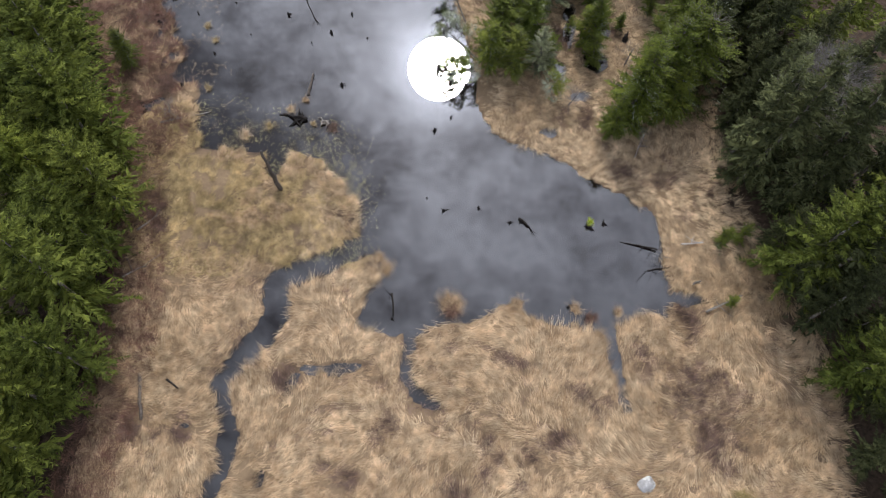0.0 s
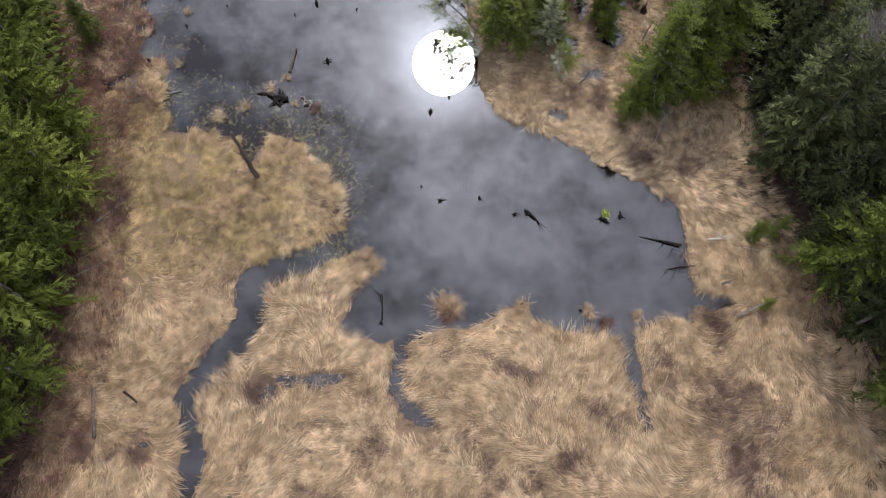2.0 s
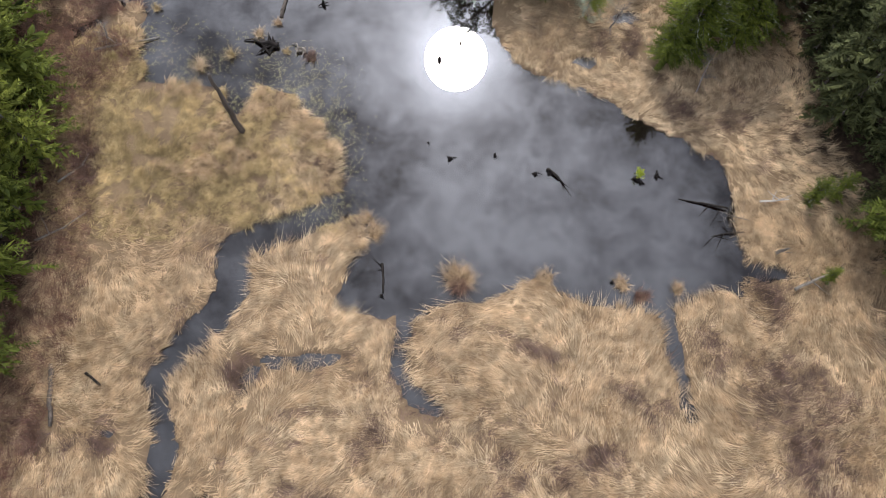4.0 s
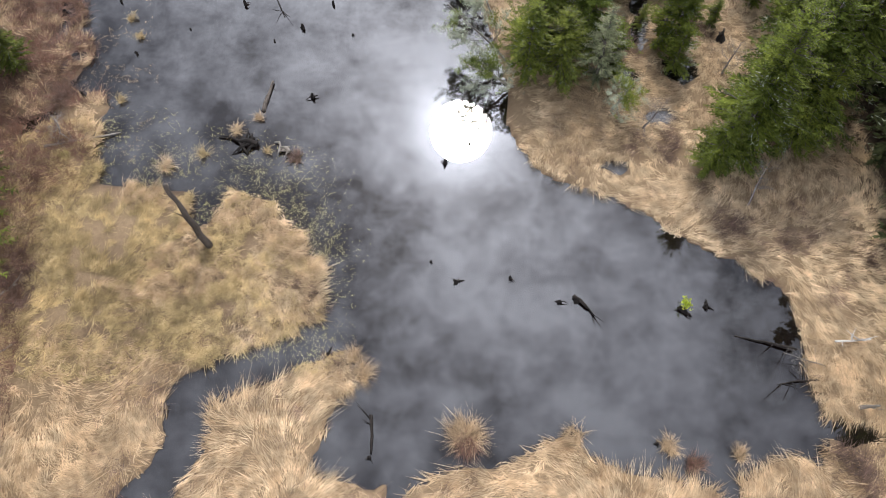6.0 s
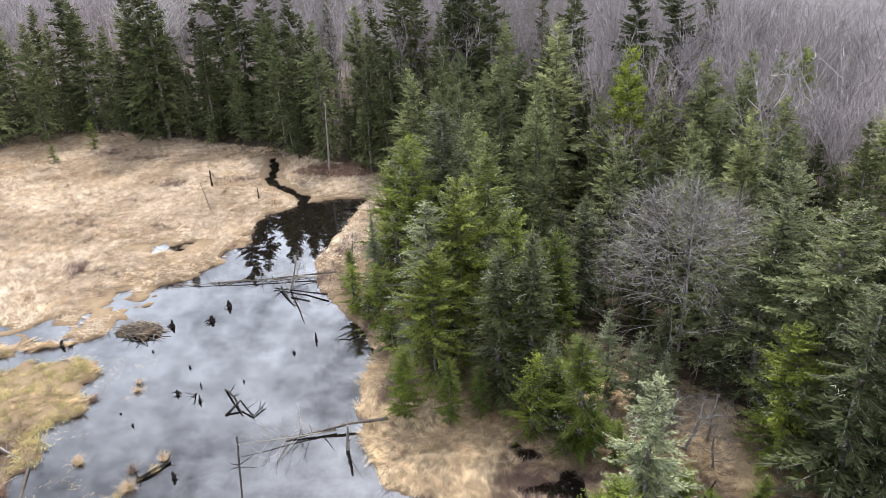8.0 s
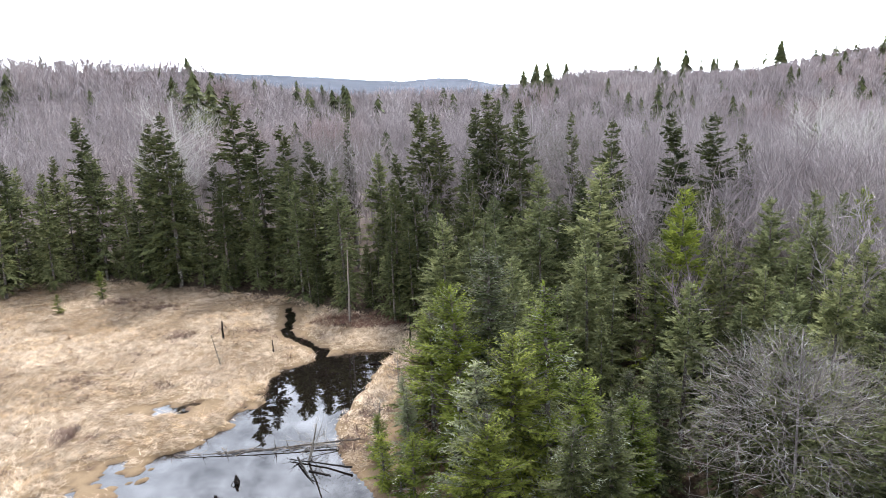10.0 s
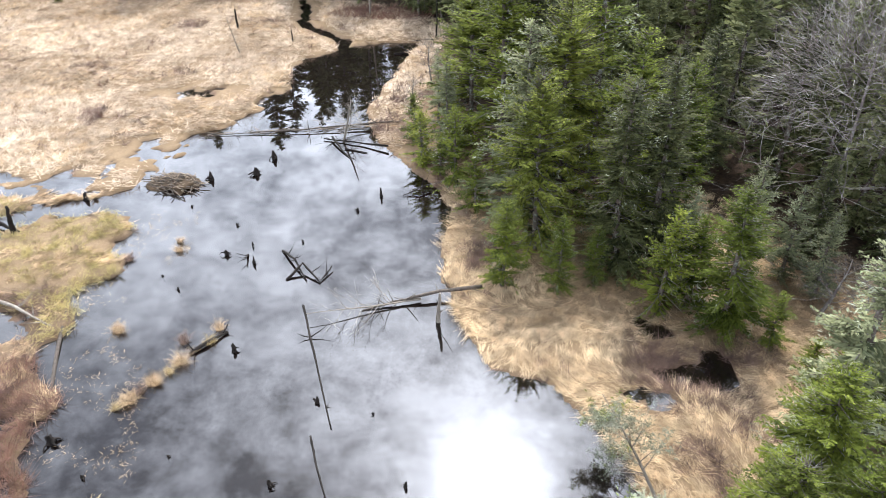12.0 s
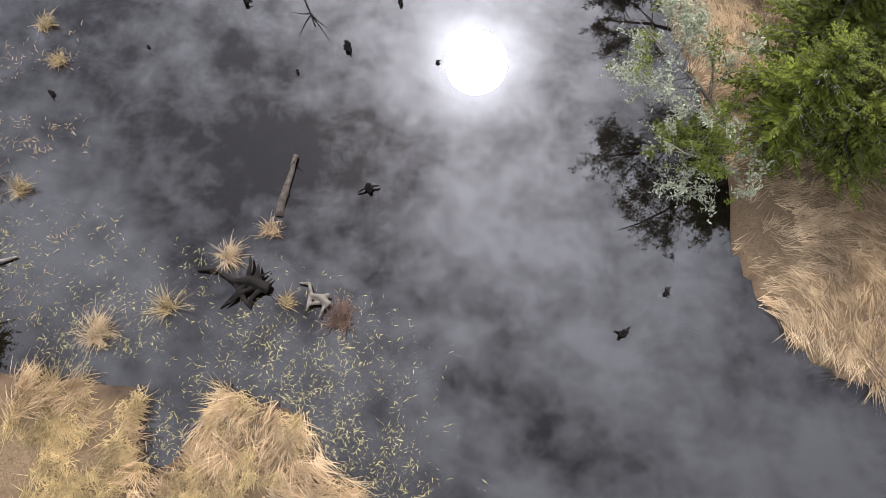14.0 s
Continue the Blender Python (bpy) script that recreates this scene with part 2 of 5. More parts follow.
M_ROCK = rough_stuff("granite", (0.2, 0.19, 0.18), (0.5, 0.49, 0.47), 5.0, lichen=(0.5, 0.5, 0.45))
M_MOSS = leafy("bright_moss", (0.16, 0.2, 0.01), (0.4, 0.46, 0.03), 0.2, 0.1)
# far hills: the blue of distance haze is put into the base colour
M_HAZED_HILL = rough_stuff("haze_tinted_hillside", (0.016, 0.024, 0.042), (0.07, 0.082, 0.115), 0.03, bump=0.0)

# ---- the lie of the land ----
EAST = [(-14.0, 81.3), (-14.5, 79.0), (-15.4, 70.0), (-15.5, 64.6), (-14.3, 61.0), (-12.1, 57.6), (-9.6, 54.3), (-7.9, 51.2), (-7.9, 45.8), (-6.8, 43.5),
        (-5.8, 41.2), (-4.6, 39.2), (-2.3, 38.5), (-0.8, 36.3), (0.6, 34.0), (1.6, 30.5), (2.1, 27.9), (2.5, 25.8), (3.2, 24.1), (4.8, 22.9),
        (6.4, 22.5), (8.0, 21.7), (10.5, 20.3), (12.6, 19.4), (14.5, 18.2), (15.0, 16.5), (15.1, 14.4), (15.8, 13.4), (15.9, 12.2), (15.2, 11.4)]
SOUTH = [(13.8, 11.5), (12.6, 10.7), (11.4, 9.6), (9.0, 9.8), (7.4, 10.1), (6.1, 10.9), (5.3, 11.1), (4.3, 10.4), (3.0, 9.9), (1.2, 9.4),
         (-0.8, 8.6), (-2.6, 8.7), (-4.3, 8.9), (-4.1, 10.3), (-3.7, 11.8), (-3.0, 12.6), (-3.6, 13.7)]
MARSH_EDGE = [(-5.2, 15.0), (-5.3, 16.8), (-6.3, 18.4), (-7.4, 19.7), (-8.4, 20.6), (-10.0, 21.0), (-10.4, 19.7), (-11.1, 19.1), (-12.2, 20.8), (-14.4, 20.6), (-16.5, 20.6)]
WEST = [(-17.2, 22.5), (-17.6, 24.5), (-18.8, 26.5), (-19.5, 28.5), (-20.3, 31.0), (-21.8, 34.6), (-24.0, 38.6), (-25.6, 42.7), (-24.4, 46.0), (-25.3, 48.6),
        (-29.2, 48.7), (-32.0, 47.1), (-36.0, 46.2), (-41.0, 45.6), (-41.0, 48.4), (-34.1, 48.6), (-32.0, 49.3), (-29.1, 50.8), (-27.4, 53.1), (-27.8, 55.8)]
NORTH = [(-26.8, 60.0), (-25.5, 62.5), (-24.0, 65.0), (-23.3, 69.4), (-24.6, 74.0), (-20.8, 79.5)]
POND = EAST + SOUTH + MARSH_EDGE + WEST + NORTH
RUNS = [  # narrow water: half width, course
    (0.85, [(-4.0, 14.6), (-6.5, 13.3), (-8.4, 12.2), (-9.9, 11.2)]),
    (0.82, [(-9.9, 11.2), (-9.3, 9.8), (-9.8, 8.3), (-11.0, 6.4), (-11.9, 5.0)]),
    (0.54, [(-11.8, 5.0), (-11.5, 3.4), (-11.0, 2.0), (-11.1, 0.2), (-11.8, -1.6), (-13.0, -6.0), (-12.5, -14.0)]),
    (0.46, [(-0.8, 8.8), (-0.9, 7.1), (-0.7, 5.8), (0.0, 4.9), (0.9, 4.5)]),
    (0.34, [(11.6, 9.8), (11.8, 8.0), (11.9, 7.1), (12.4, 5.2)]),
    (0.58, [(-29.5, 95.0), (-28.2, 91.9), (-27.6, 88.5), (-26.4, 85.7), (-24.0, 83.0), (-20.6, 79.6)]),
]
POOLS = [  # x, y, half sizes
    (-5.8, 6.1, 1.8, 0.42), (-7.9, 4.9, 0.35, 0.8), (-9.0, -0.2, 0.35, 0.6), (-13.7, 2.1, 0.4, 0.25), (9.2, 33.4, 0.5, 2.0), (10.9, 30.2, 0.9, 0.8), (9.9, 27.1, 0.9, 0.5),
    (3.3, 39.6, 0.9, 0.8), (1.8, 37.9, 0.6, 0.5), (7.6, 24.0, 0.5, 0.4), (6.6, 36.6, 0.7, 1.2), (2.6, 42.3, 0.6, 0.4), (16.9, 12.4, 0.9, 0.5), (4.4, 39.9, 0.7, 1.4),
    (-20.6, 27.4, 0.5, 0.3), (-21.7, 30.2, 0.4, 0.6), (-22.9, 33.2, 0.6, 0.35), (-24.6, 36.6, 0.5, 0.4), (-28.6, 39.2, 2.6, 0.8), (-26.4, 37.4, 1.0, 1.0), (-32.5, 41.0, 2.2, 0.5), (-37.3, 52.5, 1.6, 0.5), (-32.0, 52.6, 0.5, 1.5), (-27.8, 57.2, 1.1, 0.5), (2.4, 39.7, 1.0, 0.5), (0.8, 38.4, 0.7, 0.4), (6.9, 37.1, 0.6, 0.9), (1.8, 42.4, 0.6, 0.6), (8.2, 29.4, 0.4, 0.9), (11.8, 33.0, 0.5, 0.5), (-31.5, 52.0, 2.4, 0.6), (-30.2, 55.6, 0.5, 1.6), (-28.8, 58.2, 0.5, 1.4), (-30.5, 67.5, 2.2, 0.4), (-35.5, 50.6, 3.0, 0.7), (-20.6, 23.6, 0.6, 0.5)]
EAST_WOODS = [(24.0, -60.0), (24.4, 2.0), (24.8, 6.8), (23.4, 10.9), (21.8, 13.7), (20.0, 18.0), (18.9, 23.2), (19.0, 30.0), (18.8, 36.0), (15.5, 44.0), (9.0, 50.5), (5.0, 54.0),
              (-2.0, 54.0), (-5.5, 58.0), (-8.0, 66.0), (-10.0, 74.0), (-11.6, 82.0), (-14.0, 86.5), (-18.0, 90.0), (-25.8, 94.0), (-30.0, 97.5), (-38.7, 100.0), (-46.7, 103.0),
              (-60.0, 107.5), (-68.0, 105.0), (-72.0, 100.0), (-78.0, 92.0)]
EAST_WOODS_RIM = [(-130.0, 88.0), (-900.0, 300.0), (-900.0, 1100.0), (0.0, 1500.0), (1000.0, 1100.0), (1000.0, -60.0)]
WEST_WOODS = [(-18.8, -60.0), (-18.8, -3.0), (-18.3, 3.0), (-18.2, 9.0), (-19.4, 15.0), (-20.8, 20.0), (-22.8, 26.0), (-26.0, 30.5), (-36.0, 36.0), (-52.0, 46.0), (-76.0, 70.0),
              (-84.0, 92.0), (-160.0, 96.0), (-220.0, -60.0)]


def lattice(x, y, size, seed):
    """Smooth random values from 0 to 1, with features of about that size."""
    table = np.random.RandomState(seed).rand(256, 256)
    gx, gy = np.asarray(x, float) / size, np.asarray(y, float) / size
    ix, iy = np.floor(gx).astype(int), np.floor(gy).astype(int)
    fx, fy = gx - ix, gy - iy
    fx, fy = fx * fx * (3 - 2 * fx), fy * fy * (3 - 2 * fy)
    a, b, c, d = table[ix & 255, iy & 255], table[(ix + 1) & 255, iy & 255], table[ix & 255, (iy + 1) & 255], table[(ix + 1) & 255, (iy + 1) & 255]
    return (a * (1 - fx) + b * fx) * (1 - fy) + (c * (1 - fx) + d * fx) * fy


def cloudy(x, y, size, seed, octaves=4):
    total, weight = 0.0, 0.0
    for k in range(octaves):
        total = total + lattice(x, y, size / 2 ** k, seed + 7 * k) * 0.55 ** k
        weight += 0.55 ** k
    return total / weight


def to_line(x, y, line, closed=False):
    """The distance to a line of points, and whether a place lies inside it."""
    pts = list(line) + ([line[0]] if closed else [])
    best, inside = np.full(np.shape(x), 1e9), np.zeros(np.shape(x), bool)
    for (ax, ay), (bx, by) in zip(pts, pts[1:]):
        dx, dy = bx - ax, by - ay
        k = np.clip(((x - ax) * dx + (y - ay) * dy) / (dx * dx + dy * dy), 0, 1)
        best = np.minimum(best, np.hypot(x - ax - k * dx, y - ay - k * dy))
        if closed and ay != by:
            cross = ((ay > y) != (by > y)) & (x < ax + (y - ay) * dx / dy)
            inside ^= cross
    return best, inside


def water_reach(x, y):
    """Metres inside the water; minus: metres from it."""
    ragged = 1.1 + 3.2 * np.clip((-16 - x) / 4, 0, 1) * np.clip((y - 20) / 5, 0, 1)
    jx, jy = x + ragged * (cloudy(x, y, 2.2, 11) - 0.5), y + ragged * (cloudy(x, y, 2.2, 29) - 0.5)
    d, inside = to_line(jx, jy, POND, True)
    reach = np.where(inside, d, -d)
    for half, line in RUNS:
        d, _ = to_line(jx * 0.6 + x * 0.4, jy * 0.6 + y * 0.4, line)
        reach = np.maximum(reach, (half - d))
    for px, py, rx, ry in POOLS:
        e = np.hypot((jx - px) / rx, (jy - py) / ry)
        reach = np.maximum(reach, (1 - e) * min(rx, ry) * 0.8)
    return reach


def woods_reach(x, y):
    d1, in1 = to_line(x, y, EAST_WOODS + EAST_WOODS_RIM, True)
    d2, in2 = to_line(x, y, WEST_WOODS, True)
    return np.maximum(np.where(in1, d1, -d1), np.where(in2, d2, -d2))


# the hills as seen from the pond: bearing, distance and height of the crest
RIDGE = [(-180, 330, 15), (-60, 330, 30), (-41, 330, 28.5), (-37, 320, 28), (-34, 315, 27.5), (-30, 305, 25.5), (-27, 300, 25), (-24, 315, 21.5), (-20, 350, 16.5), (-15, 350, 11.5), (-3, 380, 10.5), (1, 450, 16.5), (3, 500, 21),
         (5, 540, 26), (7, 570, 28.5), (10, 600, 27.3), (14, 620, 26), (18, 640, 27), (21, 700, 35), (23.5, 760, 42), (27, 800, 46), (60, 800, 52), (120, 500, 30), (180, 330, 15)]


def height(x, y, reach=None):
    """The ground's height; the water stands at 0."""
    x, y = np.asarray(x, float), np.asarray(y, float)
    r = water_reach(x, y) if reach is None else reach
    lump = cloudy(x, y, 1.6, 3, 3) - 0.5
    swell = cloudy(x, y, 9.0, 5, 3) - 0.5
    marsh = np.exp(-(((x + 11.5) / 7.0) ** 2 + ((y - 16.0) / 5.0) ** 2) ** 2)
    land = 0.05 + (0.26 - 0.17 * marsh) * (1 - np.exp(np.minimum(r, 0) / 0.9)) + lump * 0.16 + swell * 0.14
    bed = -0.06 - 0.7 * (1 - np.exp(-np.maximum(r, 0) / 2.2)) + lump * 0.1
    z = np.where(r > 0, np.minimum(bed, -0.03), np.maximum(land, 0.02 + 0.05 * np.minimum(-r, 1) - 0.12 * marsh))
    w = np.maximum(woods_reach(x, y), 0)
    z = z + 0.4 * (1 - np.exp(-w / 5))
    r0, az = np.hypot(x + 3, y - 20), np.degrees(np.arctan2(x + 3, y - 20))
    crest = np.interp(az, [k[0] for k in RIDGE], [k[1] for k in RIDGE])
    top = np.interp(az, [k[0] for k in RIDGE], [k[2] for k in RIDGE])
    k = np.clip((r0 - 95) / (crest - 95), 0, 1)
    hills = top * k * k * (3 - 2 * k) * (1 - 0.5 * np.clip((r0 - crest) / 400, 0, 1))
    away = np.clip((np.hypot(x + 10, y - 30) - 75) / 80, 0, 1)
    z = z + hills * away + away * (cloudy(x, y, 60, 17, 3) - 0.5) * 4
    far = np.clip((np.hypot(x, y) - 1500) / 900, 0, 1)
    return z + far * (10 + 30 * cloudy(x, y, 900, 23, 3))


BRUSH = [  # leafless brush among the grass: x, y, half sizes
    (-2.2, 2.7, 0.8, 1.0), (-21.0, 29.0, 0.9, 0.7), (-22.6, 31.8, 1.1, 0.9), (-24.6, 37.6, 1.1, 0.9), (-27.2, 41.4, 1.5, 0.8), (-19.9, 25.4, 0.7, 0.8), (-14.2, 2.0, 0.9, 0.6), (-3.7, -0.1, 1.1, 0.8), (-5.2, 0.6, 0.6, 0.6), (3.2, 4.1, 0.7, 1.1), (4.0, 1.4, 0.7, 0.9), (7.7, 3.1, 0.6, 0.9), (6.4, 1.6, 1.1, 0.7), (3.0, -0.5, 0.8, 0.7),
    (16.9, 6.2, 2.0, 2.0), (16.7, 10.4, 0.7, 1.6), (17.6, 3.6, 1.3, 1.4), (-16.7, 1.2, 1.2, 0.6), (-8.0, 4.9, 0.5, 0.8), (10.6, 5.4, 0.5, 0.9), (9.6, 5.8, 0.6, 0.3), (5.4, 7.5, 1.1, 0.35),
    (13.6, 8.0, 0.9, 0.9), (-2.0, -3.0, 1.5, 0.8), (8.5, -2.0, 1.2, 0.8), (1.5, 8.2, 0.5, 0.4), (0.5, 6.6, 0.3, 0.3), (2.2, 39.8, 2.2, 1.6), (4.6, 37.4, 1.7, 1.7), (2.8, 35.0, 1.0, 1.2), (10.6, 40.0, 1.6, 1.2), (11.8, 34.0, 1.0, 1.4), (8.0, 31.5, 0.8, 1.2), (9.0, 25.4, 1.3, 0.7), (13.6, 38.8, 1.4, 1.0), (5.4, 41.0, 1.4, 1.2),
    (-6.0, 47.0, 1.2, 2.2), (-7.2, 51.5, 1.0, 1.6), (-9.6, 56.4, 1.3, 1.6), (-13.0, 62.0, 1.4, 2.2), (-12.6, 68.0, 1.6, 3.0), (-11.5, 74.0, 1.5, 3.0), (12.8, 21.4, 1.0, 0.6), (15.5, 20.4, 0.9, 0.7),
    (-33.0, 71.5, 1.2, 0.8), (-38.0, 84.0, 2.2, 1.2), (-45.0, 94.0, 2.4, 1.0), (-52.0, 97.0, 2.0, 1.4), (-30.0, 86.0, 1.3, 0.8), (-36.0, 62.0, 1.6, 1.0), (-41.0, 72.0, 1.8, 1.0), (-18.0, 15.5, 0.8, 1.6)]


def brushy(x, y):
    total = np.zeros(np.shape(x))
    x, y = x + 2.4 * (cloudy(x, y, 2.0, 141, 3) - 0.5), y + 2.4 * (cloudy(x, y, 2.0, 143, 3) - 0.5)
    for bx, by, rx, ry in BRUSH:
        total = np.maximum(total, 1.35 - np.hypot((x - bx) / rx, (y - by) / ry))
    return np.clip(total, 0, 1) * np.clip(3.5 * (cloudy(x, y, 0.9, 145, 2) - 0.28), 0.1, 1)


def in_tongue(x, y):
    return (x > -34) & (x < -22) & (y > 38.5) & (y < 50)


def in_marsh(x, y):
    return (x < -3.6) & (y > 12.4 + 0.12 * np.abs(x + 7)) & (y < 22.5) & (x > -19)


# ---- meshes ----
def mesh(name, verts, faces, material, smooth=False):
    """A mesh from arrays: places, and triangles or quads."""
    verts, faces = np.asarray(verts, np.float32).reshape(-1, 3), np.asarray(faces, np.int32)
    me = bpy.data.meshes.new(name)
    me.vertices.add(len(verts))
    me.vertices.foreach_set("co", verts.ravel())
    sides = faces.shape[1]
    me.loops.add(faces.size)
    me.loops.foreach_set("vertex_index", faces.ravel())
    me.polygons.add(len(faces))
    me.polygons.foreach_set("loop_start", np.arange(0, faces.size, sides, dtype=np.int32))
    me.polygons.foreach_set("use_smooth", np.full(len(faces), smooth))
    me.update(calc_edges=True)
    me.materials.append(material)
    return me


class Geo:
    """Triangles gathered for one mesh."""

    def __init__(self):
        self.v, self.f, self.n = [], [], 0

    def add(self, verts, faces):
        self.v.append(np.asarray(verts, np.float32).reshape(-1, 3))
        self.f.append(np.asarray(faces, np.int32).reshape(-1, 3) + self.n)
        self.n += len(self.v[-1])

    def tube(self, points, radii, sides=6, wobble=0.0, rng=random):
        """A tapering limb along points, closed at both ends."""
        pts = [Vector(p) for p in points]
        rings = []
        for i, p in enumerate(pts):
            d = (pts[min(i + 1, len(pts) - 1)] - pts[max(i - 1, 0)]).normalized()
            a = d.orthogonal().normalized()
            b = d.cross(a)
            for k in range(sides):
                t = 2 * math.pi * k / sides
                r = radii[i] * (1 + wobble * (rng.random() - 0.5) * 2)
                rings.append(p + a * (math.cos(t) * r) + b * (math.sin(t) * r))
        f = []
        for i in range(len(pts) - 1):
            for k in range(sides):
                a, b = i * sides + k, i * sides + (k + 1) % sides
                f += [(a, b, b + sides), (a, b + sides, a + sides)]
        top = (len(pts) - 1) * sides
        for k in range(1, sides - 1):
            f += [(0, k + 1, k), (top, top + k, top + k + 1)]
        self.add([tuple(v) for v in rings], f)

    def done(self, name, material, smooth=False):
        if not self.v:
            self.add([(0, 0, 0), (0.01, 0, 0), (0, 0.01, 0)], [(0, 1, 2)])
        return mesh(name, np.concatenate(self.v), np.concatenate(self.f), material, smooth)


def part(name, data, parent, label=""):
    ob = new(name, data)
    ob.parent = parent
    return tagged(ob, label)


def thing(name, label, category, group=""):
    return tagged(new(name), label, category, group)


def stand(x, y, turn=0.0, size=1.0, lean=(0, 0), z=None, wide=1.0):
    g = float(height(np.array([x]), np.array([y]))[0]) if z is None else z
    m = Matrix.Translation((x, y, g)) @ Euler((radians(lean[0]), radians(lean[1]), 0)).to_matrix().to_4x4()
    return m @ Matrix.Rotation(radians(turn), 4, "Z") @ Matrix.Diagonal((size * wide, size * wide, size, 1))


# ---- ground and water ----
def steps(fine_lo, fine_hi, fine, far_lo, far_hi, growth=1.16):
    mid = list(np.arange(fine_lo, fine_hi + 0.01, fine))
    d, v, up_side = fine, fine_hi, []
    while v < far_hi:
        d *= growth
        v += d
        up_side.append(v)
    d, v, down = fine, fine_lo, []
    while v > far_lo:
        d *= growth
        v -= d
        down.append(v)
    return np.array(down[::-1] + mid + up_side)


gx = steps(-36, 27, 0.3, -3500, 3500)
gy = np.concatenate([(lambda k: k[k < 66.1])(steps(-7, 66, 0.3, -1500, 67)), (lambda k: k[k > 66.2])(steps(66.5, 97, 0.5, 60, 4500))])
X, Y = np.meshgrid(gx, gy)
reach_all = water_reach(X.ravel(), Y.ravel())
Z = height(X.ravel(), Y.ravel(), reach_all)
nx, ny = len(gx), len(gy)
idx = np.arange(nx * ny).reshape(ny, nx)
quads = np.stack([idx[:-1, :-1], idx[:-1, 1:], idx[1:, 1:], idx[1:, :-1]], -1).reshape(-1, 4)
ground_mesh = mesh("ground", np.stack([X.ravel(), Y.ravel(), Z], -1), quads, M_GROUND, True)
woods_all = woods_reach(X.ravel(), Y.ravel())
for key, values in (("wood", np.clip(woods_all / 2.5 + 0.9 + cloudy(X.ravel(), Y.ravel(), 2.5, 41) - 0.5, 0, 1)),
                    ("wet", np.clip(0.55 - (Z - 0.02) * 7 + cloudy(X.ravel(), Y.ravel(), 0.9, 43) - 0.5 + 0.75 * in_marsh(X.ravel(), Y.ravel()) + 0.7 * in_tongue(X.ravel(), Y.ravel()), 0, 1)),
                    ("scrub", brushy(X.ravel(), Y.ravel())),
                    ("hill", np.clip((np.hypot(X.ravel(), Y.ravel() - 40) - 90) / 60, 0, 1))):
    layer = ground_mesh.attributes.new(key, "FLOAT", "POINT")
    layer.data.foreach_set("value", values.astype(np.float32))
tagged(new("ground", ground_mesh), "wet marsh ground of dry thatch, mud and forest litter", "ground", kind="structure")

water_bm = bmesh.new()
bmesh.ops.create_grid(water_bm, x_segments=24, y_segments=32, size=1.0)
for v in water_bm.verts:
    v.co = Vector((-10 + 38 * v.co.x, 40 + 60 * v.co.y, 0))
water_mesh = bpy.data.meshes.new("water")
water_bm.to_mesh(water_mesh)
water_bm.free()
water_mesh.materials.append(M_WATER)
tagged(new("water", water_mesh), "still dark pond water mirroring hazy clouds", "water", kind="structure")


# ---- grass ----
def scatter(rng, x0, x1, y0, y1, per_metre):
    n = int((x1 - x0) * (y1 - y0) * per_metre)
    return x0 + (x1 - x0) * rng.rand(n), y0 + (y1 - y0) * rng.rand(n)


def blades(rng, cx, cy, cz, lean, count, length, width, rise, spread, root, plain=False):
    """Bent blades from clump centres: each one a kinked strip of three triangles."""
    n = len(cx)
    a = (lean[:, None] + rng.randn(n, count) * spread)
    l = length[:, None] * (0.55 + 0.75 * rng.rand(n, count))
    r = np.radians(rise) * (0.35 + 1.3 * rng.rand(n, count))
    w = width * (0.6 + 0.8 * rng.rand(n, count))
    bx, by = cx[:, None] + rng.randn(n, count) * root, cy[:, None] + rng.randn(n, count) * root
    bz = np.broadcast_to(cz[:, None], bx.shape)
    ux, uy = np.cos(a), np.sin(a)
    sx, sy = -uy * w / 2, ux * w / 2
    mx, my, mz = bx + ux * l * 0.5 * np.cos(r), by + uy * l * 0.5 * np.cos(r), bz + l * 0.5 * np.sin(r)
    low = r * 0.25 - 0.1
    tx, ty, tz = mx + ux * l * 0.5 * np.cos(low), my + uy * l * 0.5 * np.cos(low), mz + l * 0.5 * np.sin(low)
    if plain:
        v = np.stack([np.stack(p, -1) for p in ((bx - sx, by - sy, bz), (bx + sx, by + sy, bz), (tx, ty, tz))], 2)
        return v.reshape(-1, 3), np.arange(n * count * 3).reshape(-1, 3)
    v = np.stack([np.stack(p, -1) for p in ((bx - sx, by - sy, bz), (bx + sx, by + sy, bz), (mx - sx * 0.8, my - sy * 0.8, mz), (mx + sx * 0.8, my + sy * 0.8, mz), (tx, ty, tz))], 2)
    k = np.arange(n * count)[:, None, None] * 5
    f = k + np.array([[0, 1, 3], [0, 3, 2], [2, 3, 4]])[None]
    return v.reshape(-1, 3), f.reshape(-1, 3)


DITCHES = [[(-5.9, 3.8), (-3.3, 4.0), (-1.1, 4.2), (1.5, 4.2)], [(2.9, 8.5), (5.1, 7.6), (6.1, 7.2)], [(8.1, 6.6), (9.8, 5.6), (10.7, 4.5)]]


def lean_field(x, y):
    return 2.0 * math.pi * (cloudy(x, y, 9.0, 61, 2) * 1.8 + 0.14 * cloudy(x, y, 1.6, 67, 2))


